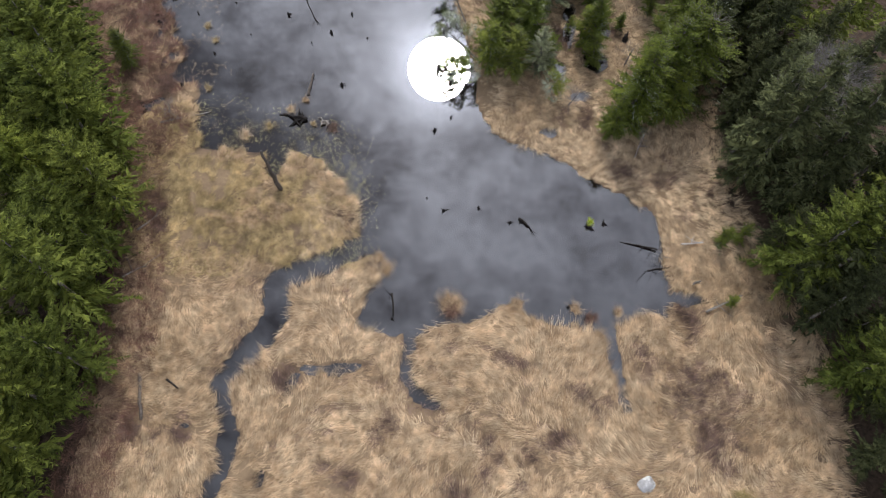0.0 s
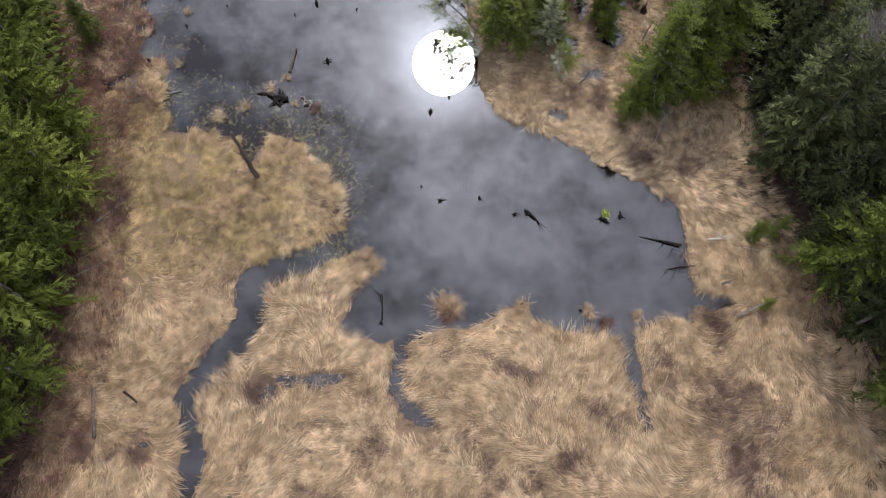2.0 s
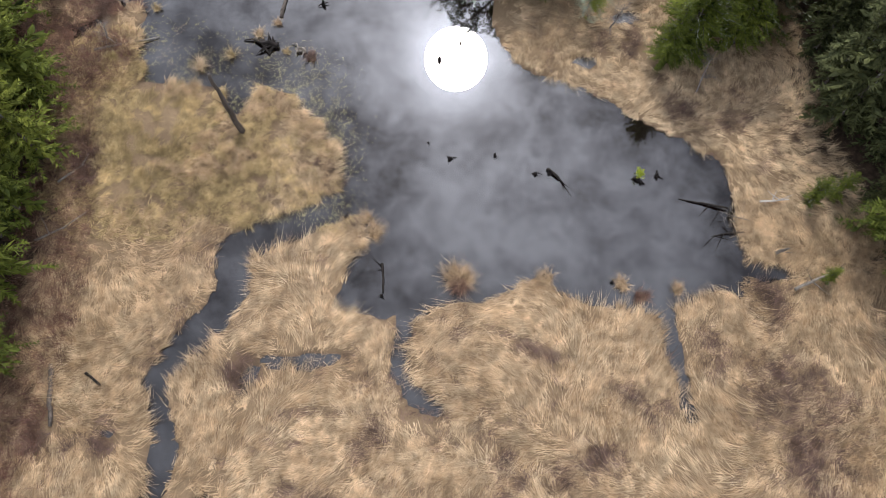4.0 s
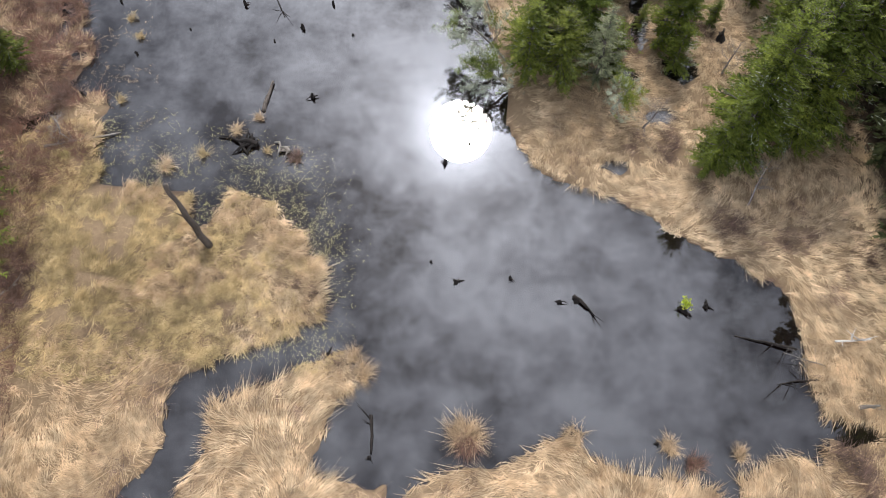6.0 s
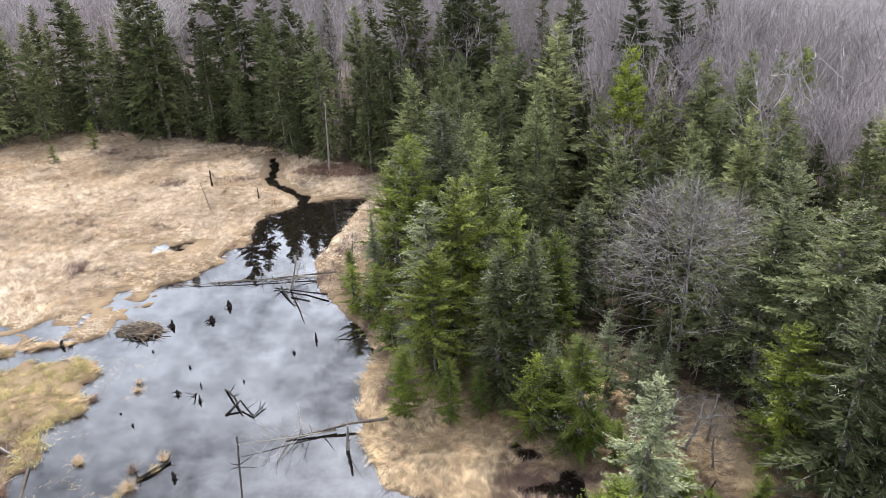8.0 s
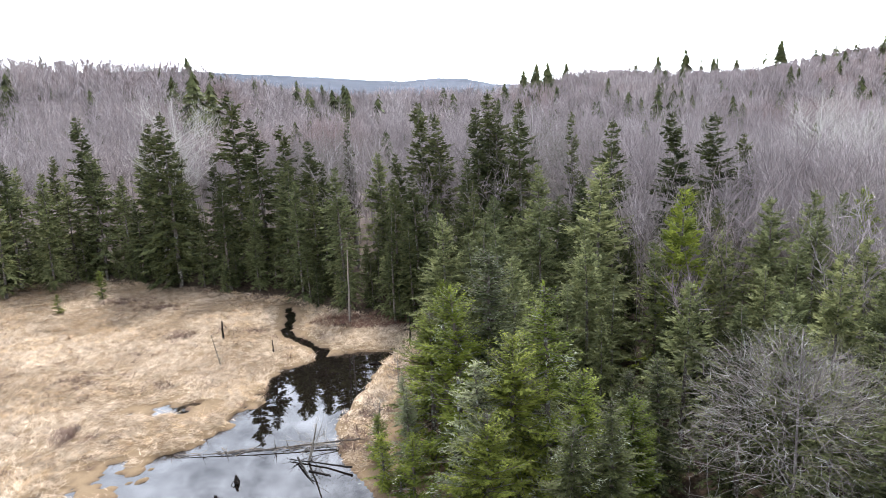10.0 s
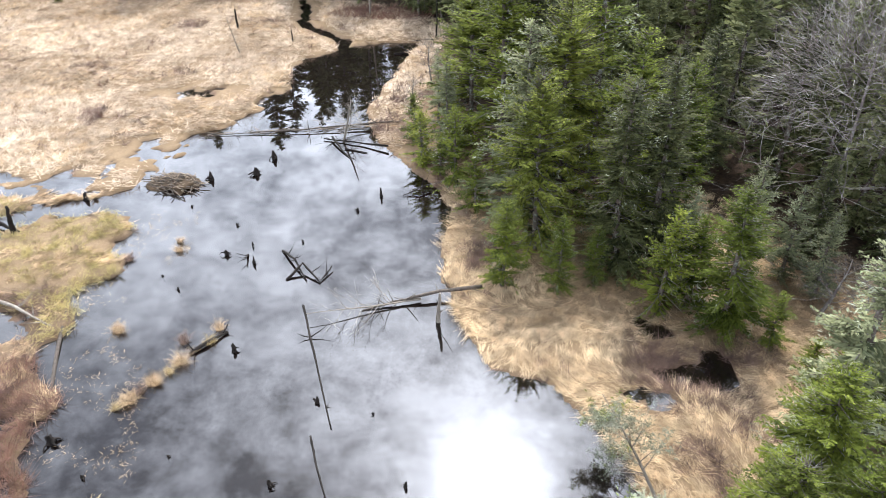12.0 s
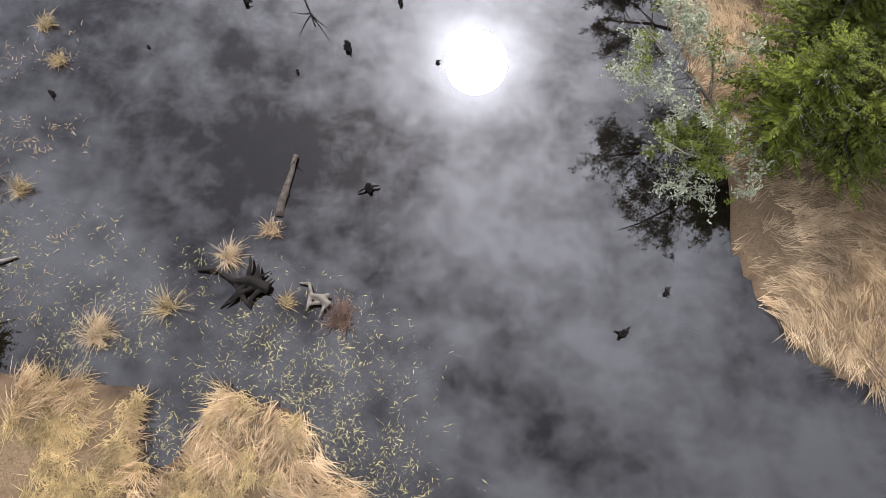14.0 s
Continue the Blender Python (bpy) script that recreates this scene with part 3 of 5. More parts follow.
def meadow(name, label, box, per_metre, count, length, width, rise, spread, root, material, seed, allow, shore=0.03, plain=False, seam=0.02, stray=0.2):
    rng = np.random.RandomState(seed)
    x, y = scatter(rng, *box, per_metre)
    r, w = water_reach(x, y), woods_reach(x, y)
    keep = (r < -shore) & (w < 0.8) & (rng.rand(len(x)) > 0.8 * brushy(x, y)) & allow(x, y, r, w)
    for line in DITCHES:
        keep &= to_line(x, y, line)[0] > 0.2
    keep &= np.abs(cloudy(x, y, 2.6, seed % 7 + 151, 3) - 0.5) > seam
    x, y, r = x[keep], y[keep], r[keep]
    z = height(x, y, r)
    size = length * (0.65 + 0.7 * rng.rand(len(x)))
    v, f = blades(rng, x, y, z, lean_field(x, y) + rng.randn(len(x)) * stray, count, size, width, rise, spread, root, plain)
    return tagged(new(name, mesh(name, v, f, material)), label, "grass", kind="stuff")


def near_south(x, y, r, w):
    return ~in_marsh(x, y) & (lattice(x, y, 2.8, 71) > 0.12)


meadow("dry_grass", "flattened straw-coloured marsh grass combed into swirls", (-19.5, 25, -6, 15.5), 14, 16, 0.62, 0.024, 24, 0.28, 0.12, M_STRAW, 101, near_south, plain=True, stray=0.5, seam=0.028)
meadow("bleached_grass", "pale bleached grass lying in flattened sheaves", (-19, 25, -6, 12.5), 8, 15, 0.95, 0.022, 18, 0.2, 0.14, M_PALE, 102,
       lambda x, y, r, w: ~in_marsh(x, y) & (lattice(x, y, 4.0, 73) > 0.33) & (r < -0.5), plain=True, stray=0.35, seam=0.035)
meadow("marsh_grass", "low yellowish sedge in small tufts over wet mud", (-20, -4, 12, 22), 17, 40, 0.42, 0.022, 42, 0.7, 0.11, M_MARSH, 103,
       lambda x, y, r, w: in_marsh(x, y) & (cloudy(x, y, 0.8, 79, 2) > 0.41), 0.0, True, 0.0, 0.7)
meadow("marsh_rim_grass", "tan tufted grass between the brush and the marsh", (-21, -12, 11.5, 24), 18, 10, 0.45, 0.04, 34, 0.5, 0.06, M_MARSH, 116,
       lambda x, y, r, w: ~in_marsh(x, y) | (x < -16.5), 0.0, True, 0.0, 0.7)
meadow("tall_marsh_grass", "long golden sedge standing on the marsh edge", (-15, -5.5, 15, 21.5), 14, 22, 0.68, 0.016, 38, 0.36, 0.08, M_STRAW, 104,
       lambda x, y, r, w: in_marsh(x, y) & ((lattice(x, y, 2.4, 83) > 0.66) | (r > -1.0)) & (cloudy(x, y, 0.7, 85, 2) > 0.36), 0.0, seam=0.02, stray=0.45)
meadow("shore_grass", "dry tan sedge along the eastern shore", (-9, 22, 12, 56), 15.0, 20, 0.6, 0.017, 26, 0.34, 0.09, M_PALE, 105, lambda x, y, r, w: (r > -5.5) & (x > -8.6), plain=True, stray=0.45)
meadow("clearing_grass", "thin tan grass between the trees", (-9, 22, 12, 56), 9, 12, 0.5, 0.028, 36, 0.9, 0.12, M_STRAW, 109, lambda x, y, r, w: (r <= -5.5) & (x > -8.6), plain=True, stray=1.2)
meadow("west_grass", "tan and rusty grass on the western shore", (-44, -16.5, 12, 52), 10, 14, 0.5, 0.04, 30, 0.6, 0.10, M_STRAW, 106, lambda x, y, r, w: ~in_marsh(x, y) & ((y > 37.5) | (lattice(x, y, 1.3, 95) > 0.5)) & (~in_tongue(x, y) | (cloudy(x, y, 1.6, 49) < 0.42)), plain=True, stray=0.9)
meadow("far_meadow_grass", "wide pale grass meadow beyond the pond", (-80, -12, 49, 108), 9.0, 9, 0.62, 0.05, 30, 1.0, 0.2, M_FAR, 107, lambda x, y, r, w: (lattice(x, y, 3.0, 89) > 0.1) & (to_line(x, y, RUNS[5][1])[0] > 1.5), 0.35, plain=True, stray=0.9)
meadow("far_pale_grass", "bleached tufts over the far meadow", (-80, -12, 49, 106), 3.0, 10, 0.8, 0.05, 34, 0.9, 0.18, M_STRAW, 108, lambda x, y, r, w: (cloudy(x, y, 7.0, 91, 3) > 0.5) & (to_line(x, y, RUNS[5][1])[0] > 1.7), 0.5, plain=True, stray=0.9)


meadow("tongue_sedge", "yellow-green mossy sedge on the low western tongue", (-40, -22.5, 38.5, 50), 3.4, 46, 0.4, 0.028, 48, 1.5, 0.2, M_SPROUT, 110, lambda x, y, r, w: cloudy(x, y, 2.0, 93, 3) > 0.36, 0.0, True, 0.0, 0.8)


def thicket(name, label, box, per_metre, count, high, material, seed, weight):
    """Leafless twigs that stand and lean every way."""
    rng = np.random.RandomState(seed)
    x, y = scatter(rng, *box, per_metre)
    r = water_reach(x, y)
    keep = (r < 0.0) & (rng.rand(len(x)) < weight(x, y, r))
    x, y, r = x[keep], y[keep], r[keep]
    v, f = blades(rng, x, y, height(x, y, r), rng.rand(len(x)) * 6.28, count, high * (0.6 + 0.8 * rng.rand(len(x))), 0.02 if box[2] < 50 else 0.05, 52, 1.4, 0.14, True)
    return tagged(new(name, mesh(name, v, f, material)), label, "brush", kind="stuff")


def red_belt(x, y, r):
    w = woods_reach(x, y)
    west = (x < -14) & (y < 46) & (w > -1.9) & (w < 1.5)
    shore = (x < -17.5) & (y > 20) & (y < 37.5) & (cloudy(x, y, 3, 97, 3) > 0.37)
    birch = (np.hypot((x + 19.0) / 6, (y - 89) / 2.0) < 1)
    return np.where(west, 0.85, 0) + np.where(shore, 0.95, 0) + np.where(birch, 0.9, 0)


thicket("purple_brush", "leafless purplish brush matted among the dry grass", (-30, 25, -6, 48), 30, 20, 0.55, M_BRUSH, 111, lambda x, y, r: brushy(x, y) * np.where(y > 20, 0.95, 1.0) + 0.05 * (cloudy(x, y, 3, 139, 3) > 0.55))
thicket("far_brush", "grey-brown leafless brush on the far meadow", (-60, -8, 50, 104), 8, 12, 0.8, M_BRUSH, 112, lambda x, y, r: brushy(x, y) * 0.9 + 0.04 * (cloudy(x, y, 6, 139, 3) > 0.5))
thicket("red_brush", "rusty red leafless shrubs below the trees", (-40, -14, -6, 46), 16, 16, 0.7, M_RED, 113, red_belt)
thicket("red_brush_far", "rusty red leafless shrubs round a pale trunk", (-27, -12, 84, 93), 6, 13, 0.9, M_RED, 114, red_belt)
thicket("ditch_sticks", "dark twiggy debris along wet runnels", (-7, 12, 3, 9), 30, 8, 0.3, M_BRUSH, 115,
        lambda x, y, r: np.minimum.reduce([to_line(x, y, l)[0] for l in DITCHES]) < 0.2)


def emergent(name, label, box, per_metre, length, material, seed, weight):
    rng = np.random.RandomState(seed)
    x, y = scatter(rng, *box, per_metre)
    r = water_reach(x, y)
    keep = (r > 0.0) & (rng.rand(len(x)) < weight(x, y, r))
    x, y = x[keep], y[keep]
    v, f = blades(rng, x, y, np.full(len(x), -0.04), rng.rand(len(x)) * 6.28, 3, length * (0.6 + 0.8 * rng.rand(len(x))), 0.014, 26, 1.0, 0.03)
    return tagged(new(name, mesh(name, v, f, material)), label, "water plants", kind="stuff")


emergent("emergent_sedge", "sparse green and straw shoots standing in shallow water", (-18, -3.2, 13, 25.5), 220, 0.14, M_SHOOT, 121,
         lambda x, y, r: np.clip(1.15 - r / 3.4, 0, 1) * np.clip((cloudy(x, y, 1.4, 127, 3) - 0.3) * 3.4, 0, 0.95) * np.clip((-3.1 - x - 0.25 * np.abs(y - 17) + 2.5 * (cloudy(x, y, 2.4, 129, 3) - 0.5)) / 1.6, 0, 1))
emergent("flooded_grass", "straw blades standing in shallow pools of the marsh", (-9.6, -3.4, -1.5, 7.5), 60, 0.42, M_STRAW, 123,
         lambda x, y, r: 0.25 + 0.5 * (cloudy(x, y, 0.9, 133, 2) > 0.5))
emergent("shore_sedge", "straw tufts rising from the western shallows", (-28, -15, 22, 50), 30, 0.19, M_STRAW, 122,
         lambda x, y, r: (r < 3.2) * (cloudy(x, y, 1.5, 131, 2) > 0.57) * 0.9)


# ---- trees ----
def spray(b, d, l, w, rng, loose=0.35, plain=False):
    """A folded, pointed spray of needles or leaves for each row of places b and directions d."""
    side = np.cross(d, rng.randn(len(d), 3) * loose + np.array([0, 0, 1.0]))
    side /= np.linalg.norm(side, axis=1)[:, None] + 1e-6
    if plain:
        v = np.stack([b - side * (w / 2)[:, None], b + side * (w / 2)[:, None], b + d * l[:, None]], 1)
        return v.reshape(-1, 3), np.arange(len(b) * 3).reshape(-1, 3)
    mid = b + d * (l * 0.5)[:, None] + np.stack([0 * l, 0 * l, -0.12 * w], -1)
    v = np.stack([b, mid + side * (w / 2)[:, None], b + d * l[:, None], mid - side * (w / 2)[:, None]], 1)
    k = np.arange(len(b))[:, None, None] * 4
    return v.reshape(-1, 3), (k + np.array([[0, 1, 2], [0, 2, 3]])[None]).reshape(-1, 3)


def conifer_meshes(seed, tall, wide, leaf, gap=0.34, pitch=0.13, fan=3, form=1.0, bare=0.08, droop=0.25, lift=0.5, fat=1.0, thin_out=0.0, twiggy=True, needle=0.1, moss=None, plain=False, clump=0.0, layer=1.0):
    """Trunk with limbs, and a crown of sprays; form: 1 a cone, below 1 a fuller crown."""
    rng = np.random.RandomState(seed)
    trunk, crown = Geo(), Geo()
    bend = rng.randn(2) * 0.02 * tall
    axis = [(bend[0] * u * (1 - u) * 2, bend[1] * u * (1 - u) * 2, tall * u) for u in np.linspace(0, 1, 7)]
    base_r = 0.011 * tall + 0.03
    trunk.tube([(0, 0, -0.3)] + axis, [base_r * 1.25] + [base_r * (1 - u) ** 0.9 + 0.012 for u in np.linspace(0, 1, 7)], 6)
    z = tall * bare
    B, D, L, W = [], [], [], []
    inner = [[], [], [], []]
    while z < tall * 0.985:
        u = z / tall
        lump = 0.78 + 0.44 * lattice(np.array([z * 1.3]), np.array([seed * 3.1]), 1.0, seed)[0]
        rad = wide * max((1 - u), 0.02) ** form * lump * min(1, 0.55 + (u - bare) * 3.0) + 0.10
        for k in range(rng.randint(4, 7)):
            if rng.rand() < thin_out:
                continue
            a, ln = rng.rand() * 6.283, rad * (0.62 + 0.5 * rng.rand())
            slope = (lift * (u - 0.35) * 1.5) + 0.12 * rng.randn()
            zz = z + rng.rand() * gap * layer
            h = np.array([math.cos(a), math.sin(a), 0.0])
            ax = np.array([bend[0] * u * (1 - u) * 2, bend[1] * u * (1 - u) * 2, zz])
            s = np.arange(0.12 if ln > 0.6 else 0.0, 1.0, max(pitch / ln, 0.06))
            pos = ax + h * (s * ln)[:, None] + np.array([0, 0, 1.0]) * ((slope * s - droop * s * s * (1 - u) + 0.1 * s ** 3) * ln)[:, None]
            tip = pos[-1] + h * 0.05
            if twiggy:
                trunk.tube([ax, tip], [0.012 + 0.01 * ln, 0.004], 3)
            side = np.array([-h[1], h[0], 0.0])
            if plain:
                # old growth along the inside of the limb
                for k_in in range(6):
                    di = h + side * rng.uniform(-0.8, 0.8) + rng.randn(3) * 0.3 + np.array([0, 0, slope - 0.3 * droop])
                    at = rng.uniform(0.02, 0.62)
                    inner[0].append(ax + h * (at * ln) + np.array([0, 0, (slope * at - droop * at * at * (1 - u)) * ln]) + rng.randn(3) * 0.06)
                    inner[1].append(di / np.linalg.norm(di)), inner[2].append(ln * 0.2 + 0.18), inner[3].append(0.1 + 0.07 * ln)
            for j in range(fan):
                sign = (-1, 1, 0, -0.5, 0.5)[j % 5]
                d = h * (0.55 + 0.3 * rng.rand(len(s)))[:, None] + side * (sign * (0.8 + 0.4 * rng.rand(len(s))))[:, None] + rng.randn(len(s), 3) * 0.22
                d[:, 2] += slope * 0.4 - 0.18 * (1 - u)
                d /= np.linalg.norm(d, axis=1)[:, None]
                l = np.clip(ln * 0.42 * (1.1 - s), 0.12, 0.5) * (0.7 + 0.6 * rng.rand(len(s))) * fat
                B.append(pos + rng.randn(len(s), 3) * 0.03), D.append(d), L.append(l), W.append((0.03 + needle * l) * (0.8 + 0.4 * rng.rand(len(s))))
        z += gap * (0.75 + 0.5 * rng.rand()) * (1.0 if u < 0.6 else 0.62)
    top = np.array([[0, 0, tall - 0.25 + 0.06 * i] for i in range(5)])
    dt = rng.randn(5, 3) * 0.25 + np.array([0, 0, 1.0])
    B.append(top), D.append(dt / np.linalg.norm(dt, axis=1)[:, None]), L.append(np.full(5, 0.3)), W.append(np.full(5, 0.08))
    B, D, L, W = (np.concatenate(k) for k in (B, D, L, W))
    if clump:
        # growth gathers into clumps with gaps between
        full = lattice(B[:, 0] + 0.45 * B[:, 2] + 40, B[:, 1] + 0.8 * B[:, 2] + 40, clump, seed)
        keep = (full > 0.3) | ((B[:, 2] > 0.62 * tall) & (full > 0.12))
        B, D, L, W = B[keep] + np.array([0, 0, 0.35]) * ((full[keep] - 0.5) * clump)[:, None], D[keep], L[keep] * (0.75 + 0.6 * (full[keep] - 0.3)), W[keep]
    crown.add(*spray(B, D, L, W, rng, 0.9 if plain else 0.5, plain))
    if inner[0]:
        crown.add(*spray(np.array(inner[0]), np.array(inner[1]), np.array(inner[2]), np.array(inner[3]), rng, 0.9))
    made = trunk.done("trunk", M_BARK, True), crown.done("crown", leaf)
    if moss:
        # grey lichen on the inner and dying twigs
        beard = Geo()
        n = int(26 * tall)
        u, a = bare + (0.85 - bare) * rng.rand(n), rng.rand(n) * 6.283
        r = wide * np.maximum(1 - u, 0.05) ** form * (0.35 + 0.6 * rng.rand(n))
        spot = np.stack([np.cos(a) * r, np.sin(a) * r, u * tall + 0.1 * r], -1)
        spot = (spot[:, None, :] + rng.randn(n, 5, 3) * 0.1).reshape(-1, 3)
        d = np.stack([np.cos(a), np.sin(a), 0 * a + 0.1], -1).repeat(5, 0) + rng.randn(n * 5, 3) * 0.6
        keep = (lattice(spot[:, 0] + 50, spot[:, 2] + spot[:, 1] + 50, 0.7, seed) > 0.66)
        d = (d / np.linalg.norm(d, axis=1)[:, None])[keep]
        beard.add(*spray(spot[keep], d, 0.1 + 0.12 * rng.rand(len(d)), 0.02 + 0.02 * rng.rand(len(d)), rng))
        made += (beard.done("lichen", moss),)
    return made


def limbs(rng, geo, fine, p, d, length, radius, level, up=0.25, twig=0.5):
    """Leafless branching; the last two orders go into fine."""
    n = 4
    pts, q, e = [p], Vector(p), Vector(d)
    for i in range(n):
        e = (e + Vector((rng.uniform(-1, 1), rng.uniform(-1, 1), rng.uniform(-1, 1))) * 0.16 + Vector((0, 0, up * 0.16))).normalized()
        q = q + e * (length / n)
        pts.append(q.copy())
    (geo if level > 1 else fine).tube(pts, [radius * (1 - 0.75 * i / n) for i in range(n + 1)], 5 if level > 2 else 3)
    if level == 0:
        return
    for k in range(rng.randint(4, 6) if level > 1 else rng.randint(3, 5)):
        at = rng.uniform(0.35, 1.0)
        i = min(int(at * n), n - 1)
        b = pts[i].lerp(pts[i + 1], at * n - i)
        away = Vector((rng.uniform(-1, 1), rng.uniform(-1, 1), rng.uniform(-0.3, 0.7))).normalized()
        nd = (e * 0.75 + away * 0.9).normalized()
        limbs(rng, geo, fine, b, nd, length * rng.uniform(0.42, 0.68), radius * 0.42, level - 1, up, twig)


def bare_meshes(seed, tall, radius, material, levels=4, up=0.25, crown=0.55, fuzz=0):
    rng = random.Random(seed)
    trunk, fine = Geo(), Geo()
    top = Vector((rng.uniform(-0.4, 0.4), rng.uniform(-0.4, 0.4), tall * 0.8))
    trunk.tube([(0, 0, -0.2), (0, 0, 0.3), top * 0.5 + Vector((0.1, 0, 0)), top, top + Vector((0, 0, tall * 0.2))], [radius * 1.3, radius, radius * 0.75, radius * 0.35, 0.015], 7)
    for k in range(int(9 + tall * 1.6)):
        u = rng.uniform(1 - crown, 1.0)
        a = rng.uniform(0, 6.283)
        d = Vector((math.cos(a), math.sin(a), rng.uniform(0.2, 0.9))).normalized()
        limbs(rng, trunk, fine, top * u, d, tall * 0.32 * (1.25 - u * 0.6), radius * 0.4 * (1.2 - u * 0.7), levels - 2, up)
    if fuzz:
        # the finest twigs, a haze over the crown
        nr = np.random.RandomState(seed)
        d = nr.randn(fuzz, 3)
        d /= np.linalg.norm(d, axis=1)[:, None]
        d[:, 2] = np.where(d[:, 2] < -0.5, -d[:, 2], d[:, 2])
        knot = 0.75 + 0.4 * lattice(np.arctan2(d[:, 1], d[:, 0]) * 2 + 9, d[:, 2] * 3 + 9, 1.0, seed)
        b = d * (np.array([0.27, 0.27, 0.33]) * tall) * (knot * (0.35 + 0.65 * nr.rand(fuzz) ** 0.5))[:, None] + np.array([0, 0, tall * 0.62])
        e = d + nr.randn(fuzz, 3) * 0.6 + np.array([0, 0, 0.25])
        fine.add(*spray(b, e / np.linalg.norm(e, axis=1)[:, None], 0.3 + 0.7 * nr.rand(fuzz), 0.012 + 0.016 * nr.rand(fuzz), nr, 1.0, True))
    return trunk.done("trunk", material, True), fine.done("crown", material)


def plant(name, meshes, label, category, group, where, names=("trunk", "crown", "lichen")):
    """One plant with its parts, then copies of it at all the other places."""
    first = thing(name, label, category, group)
    for part_name, data in zip(names, meshes):
        piece = part(part_name, data, first)
        if part_name in ("lichen", "needles"):
            tagged(piece, "pale grey lichen tufts" if part_name == "lichen" else "", kind="stuff")
    first.matrix_basis = where[0]
    for m in where[1:]:
        twin = copy_thing(first, m)
        twin.matrix_basis = m
    return first


KINDS = {
    "spruce": ("spruce_tree", "tall dark green spruce with drooping needle branches", "conifer"),
    "blue": ("spruce_tree", "bluish green spruce with dense layered branches", "conifer"),
    "fir": ("fir_tree", "bright yellow-green fir standing by the pond", "conifer"),
    "cedar": ("cedar_tree", "bushy dark green cedar with rounded crown", "conifer"),
    "grey": ("larch_tree", "thin grey-green conifer grown over with lichen", "conifer"),
    "thin": ("spruce_tree", "slender sparse spruce with a bare lower trunk", "conifer"),
    "layered": ("fir_tree", "tall yellow-green fir with layered branches and bare trunk", "conifer"),
    "hemlock": ("hemlock_tree", "broad pale grey-green hemlock with feathery branches", "conifer"),
    "shrub": ("young_fir", "small bushy bright green young fir", "conifer"),
}
near, mid = {}, {}
for i, (key, leaf, opts) in enumerate((
        ("spruce", M_SPRUCE, dict(wide=0.235, form=0.68, droop=0.32, layer=0.3)),
        ("blue", M_BLUE, dict(wide=0.25, form=0.64, droop=0.22, layer=0.55)),
        ("fir", M_FIR, dict(wide=0.26, form=0.68, droop=0.15, lift=0.8)),
        ("cedar", M_CEDAR, dict(wide=0.31, form=0.6, droop=0.1, lift=0.9)),
        ("grey", M_GREY, dict(wide=0.24, form=0.62, droop=0.2, thin_out=0.2)),
        ("thin", M_SPRUCE, dict(wide=0.13, form=0.7, droop=0.3, bare=0.2, thin_out=0.15, layer=0.3)),
        ("layered", M_FIR, dict(wide=0.17, form=0.62, droop=0.12, bare=0.3, lift=0.5, thin_out=0.1, layer=0.2)),
        ("hemlock", M_HEMLOCK, dict(wide=0.27, form=0.62, droop=0.38, lift=0.6, layer=0.6)),
        ("shrub", M_FIR, dict(wide=0.34, form=0.6, droop=0.05, lift=1.0, bare=0.02)))):
    wide = opts.pop("wide")
    bare = opts.pop("bare", 0.05)
    # heights at which the meshes are made; copies are scaled to size
    tall = 4.0 if key == "shrub" else 9.0
    near[key] = [conifer_meshes(200 + 10 * i + k, tall, wide * tall, leaf, gap=0.27, pitch=0.1, fan=5, bare=bare, moss=None if key == "thin" else M_LICHEN, fat=0.72, needle=0.2, clump=0.55, **opts) for k in range(2)]
    tall_mid = 5.0 if key == "shrub" else 18.0
    mid[key] = [conifer_meshes(300 + 10 * i + k, tall_mid, wide * tall_mid, leaf, gap=0.56, pitch=0.17, fan=3, bare=bare, fat=1.0, twiggy=False, needle=0.27, plain=True, clump=1.0, **opts) for k in range(2)]



def sort_trees(rows, table, heights, group, fuller=1.0):
    """Rows of kind, x, y, height and, where it is unusual, breadth: one shared tree for each variant."""
    rng = random.Random(5)
    lots = {}
    for row in rows:
        kind, x, y, h = row[:4]
        tilt = (rng.uniform(-2, 2), rng.uniform(-2, 2))
        broad = row[4] if len(row) > 4 else 1.0
        k = rng.randrange(2)
        m = stand(x, y, rng.uniform(0, 360), h / heights[kind == "shrub"], (-tilt[1], tilt[0]), wide=fuller * broad * rng.uniform(0.9, 1.12))
        lots.setdefault((kind, k), []).append(m)
    for (kind, k), where in lots.items():
        name, label, category = KINDS[kind]
        plant(name, table[kind][k], label, category, group, where)


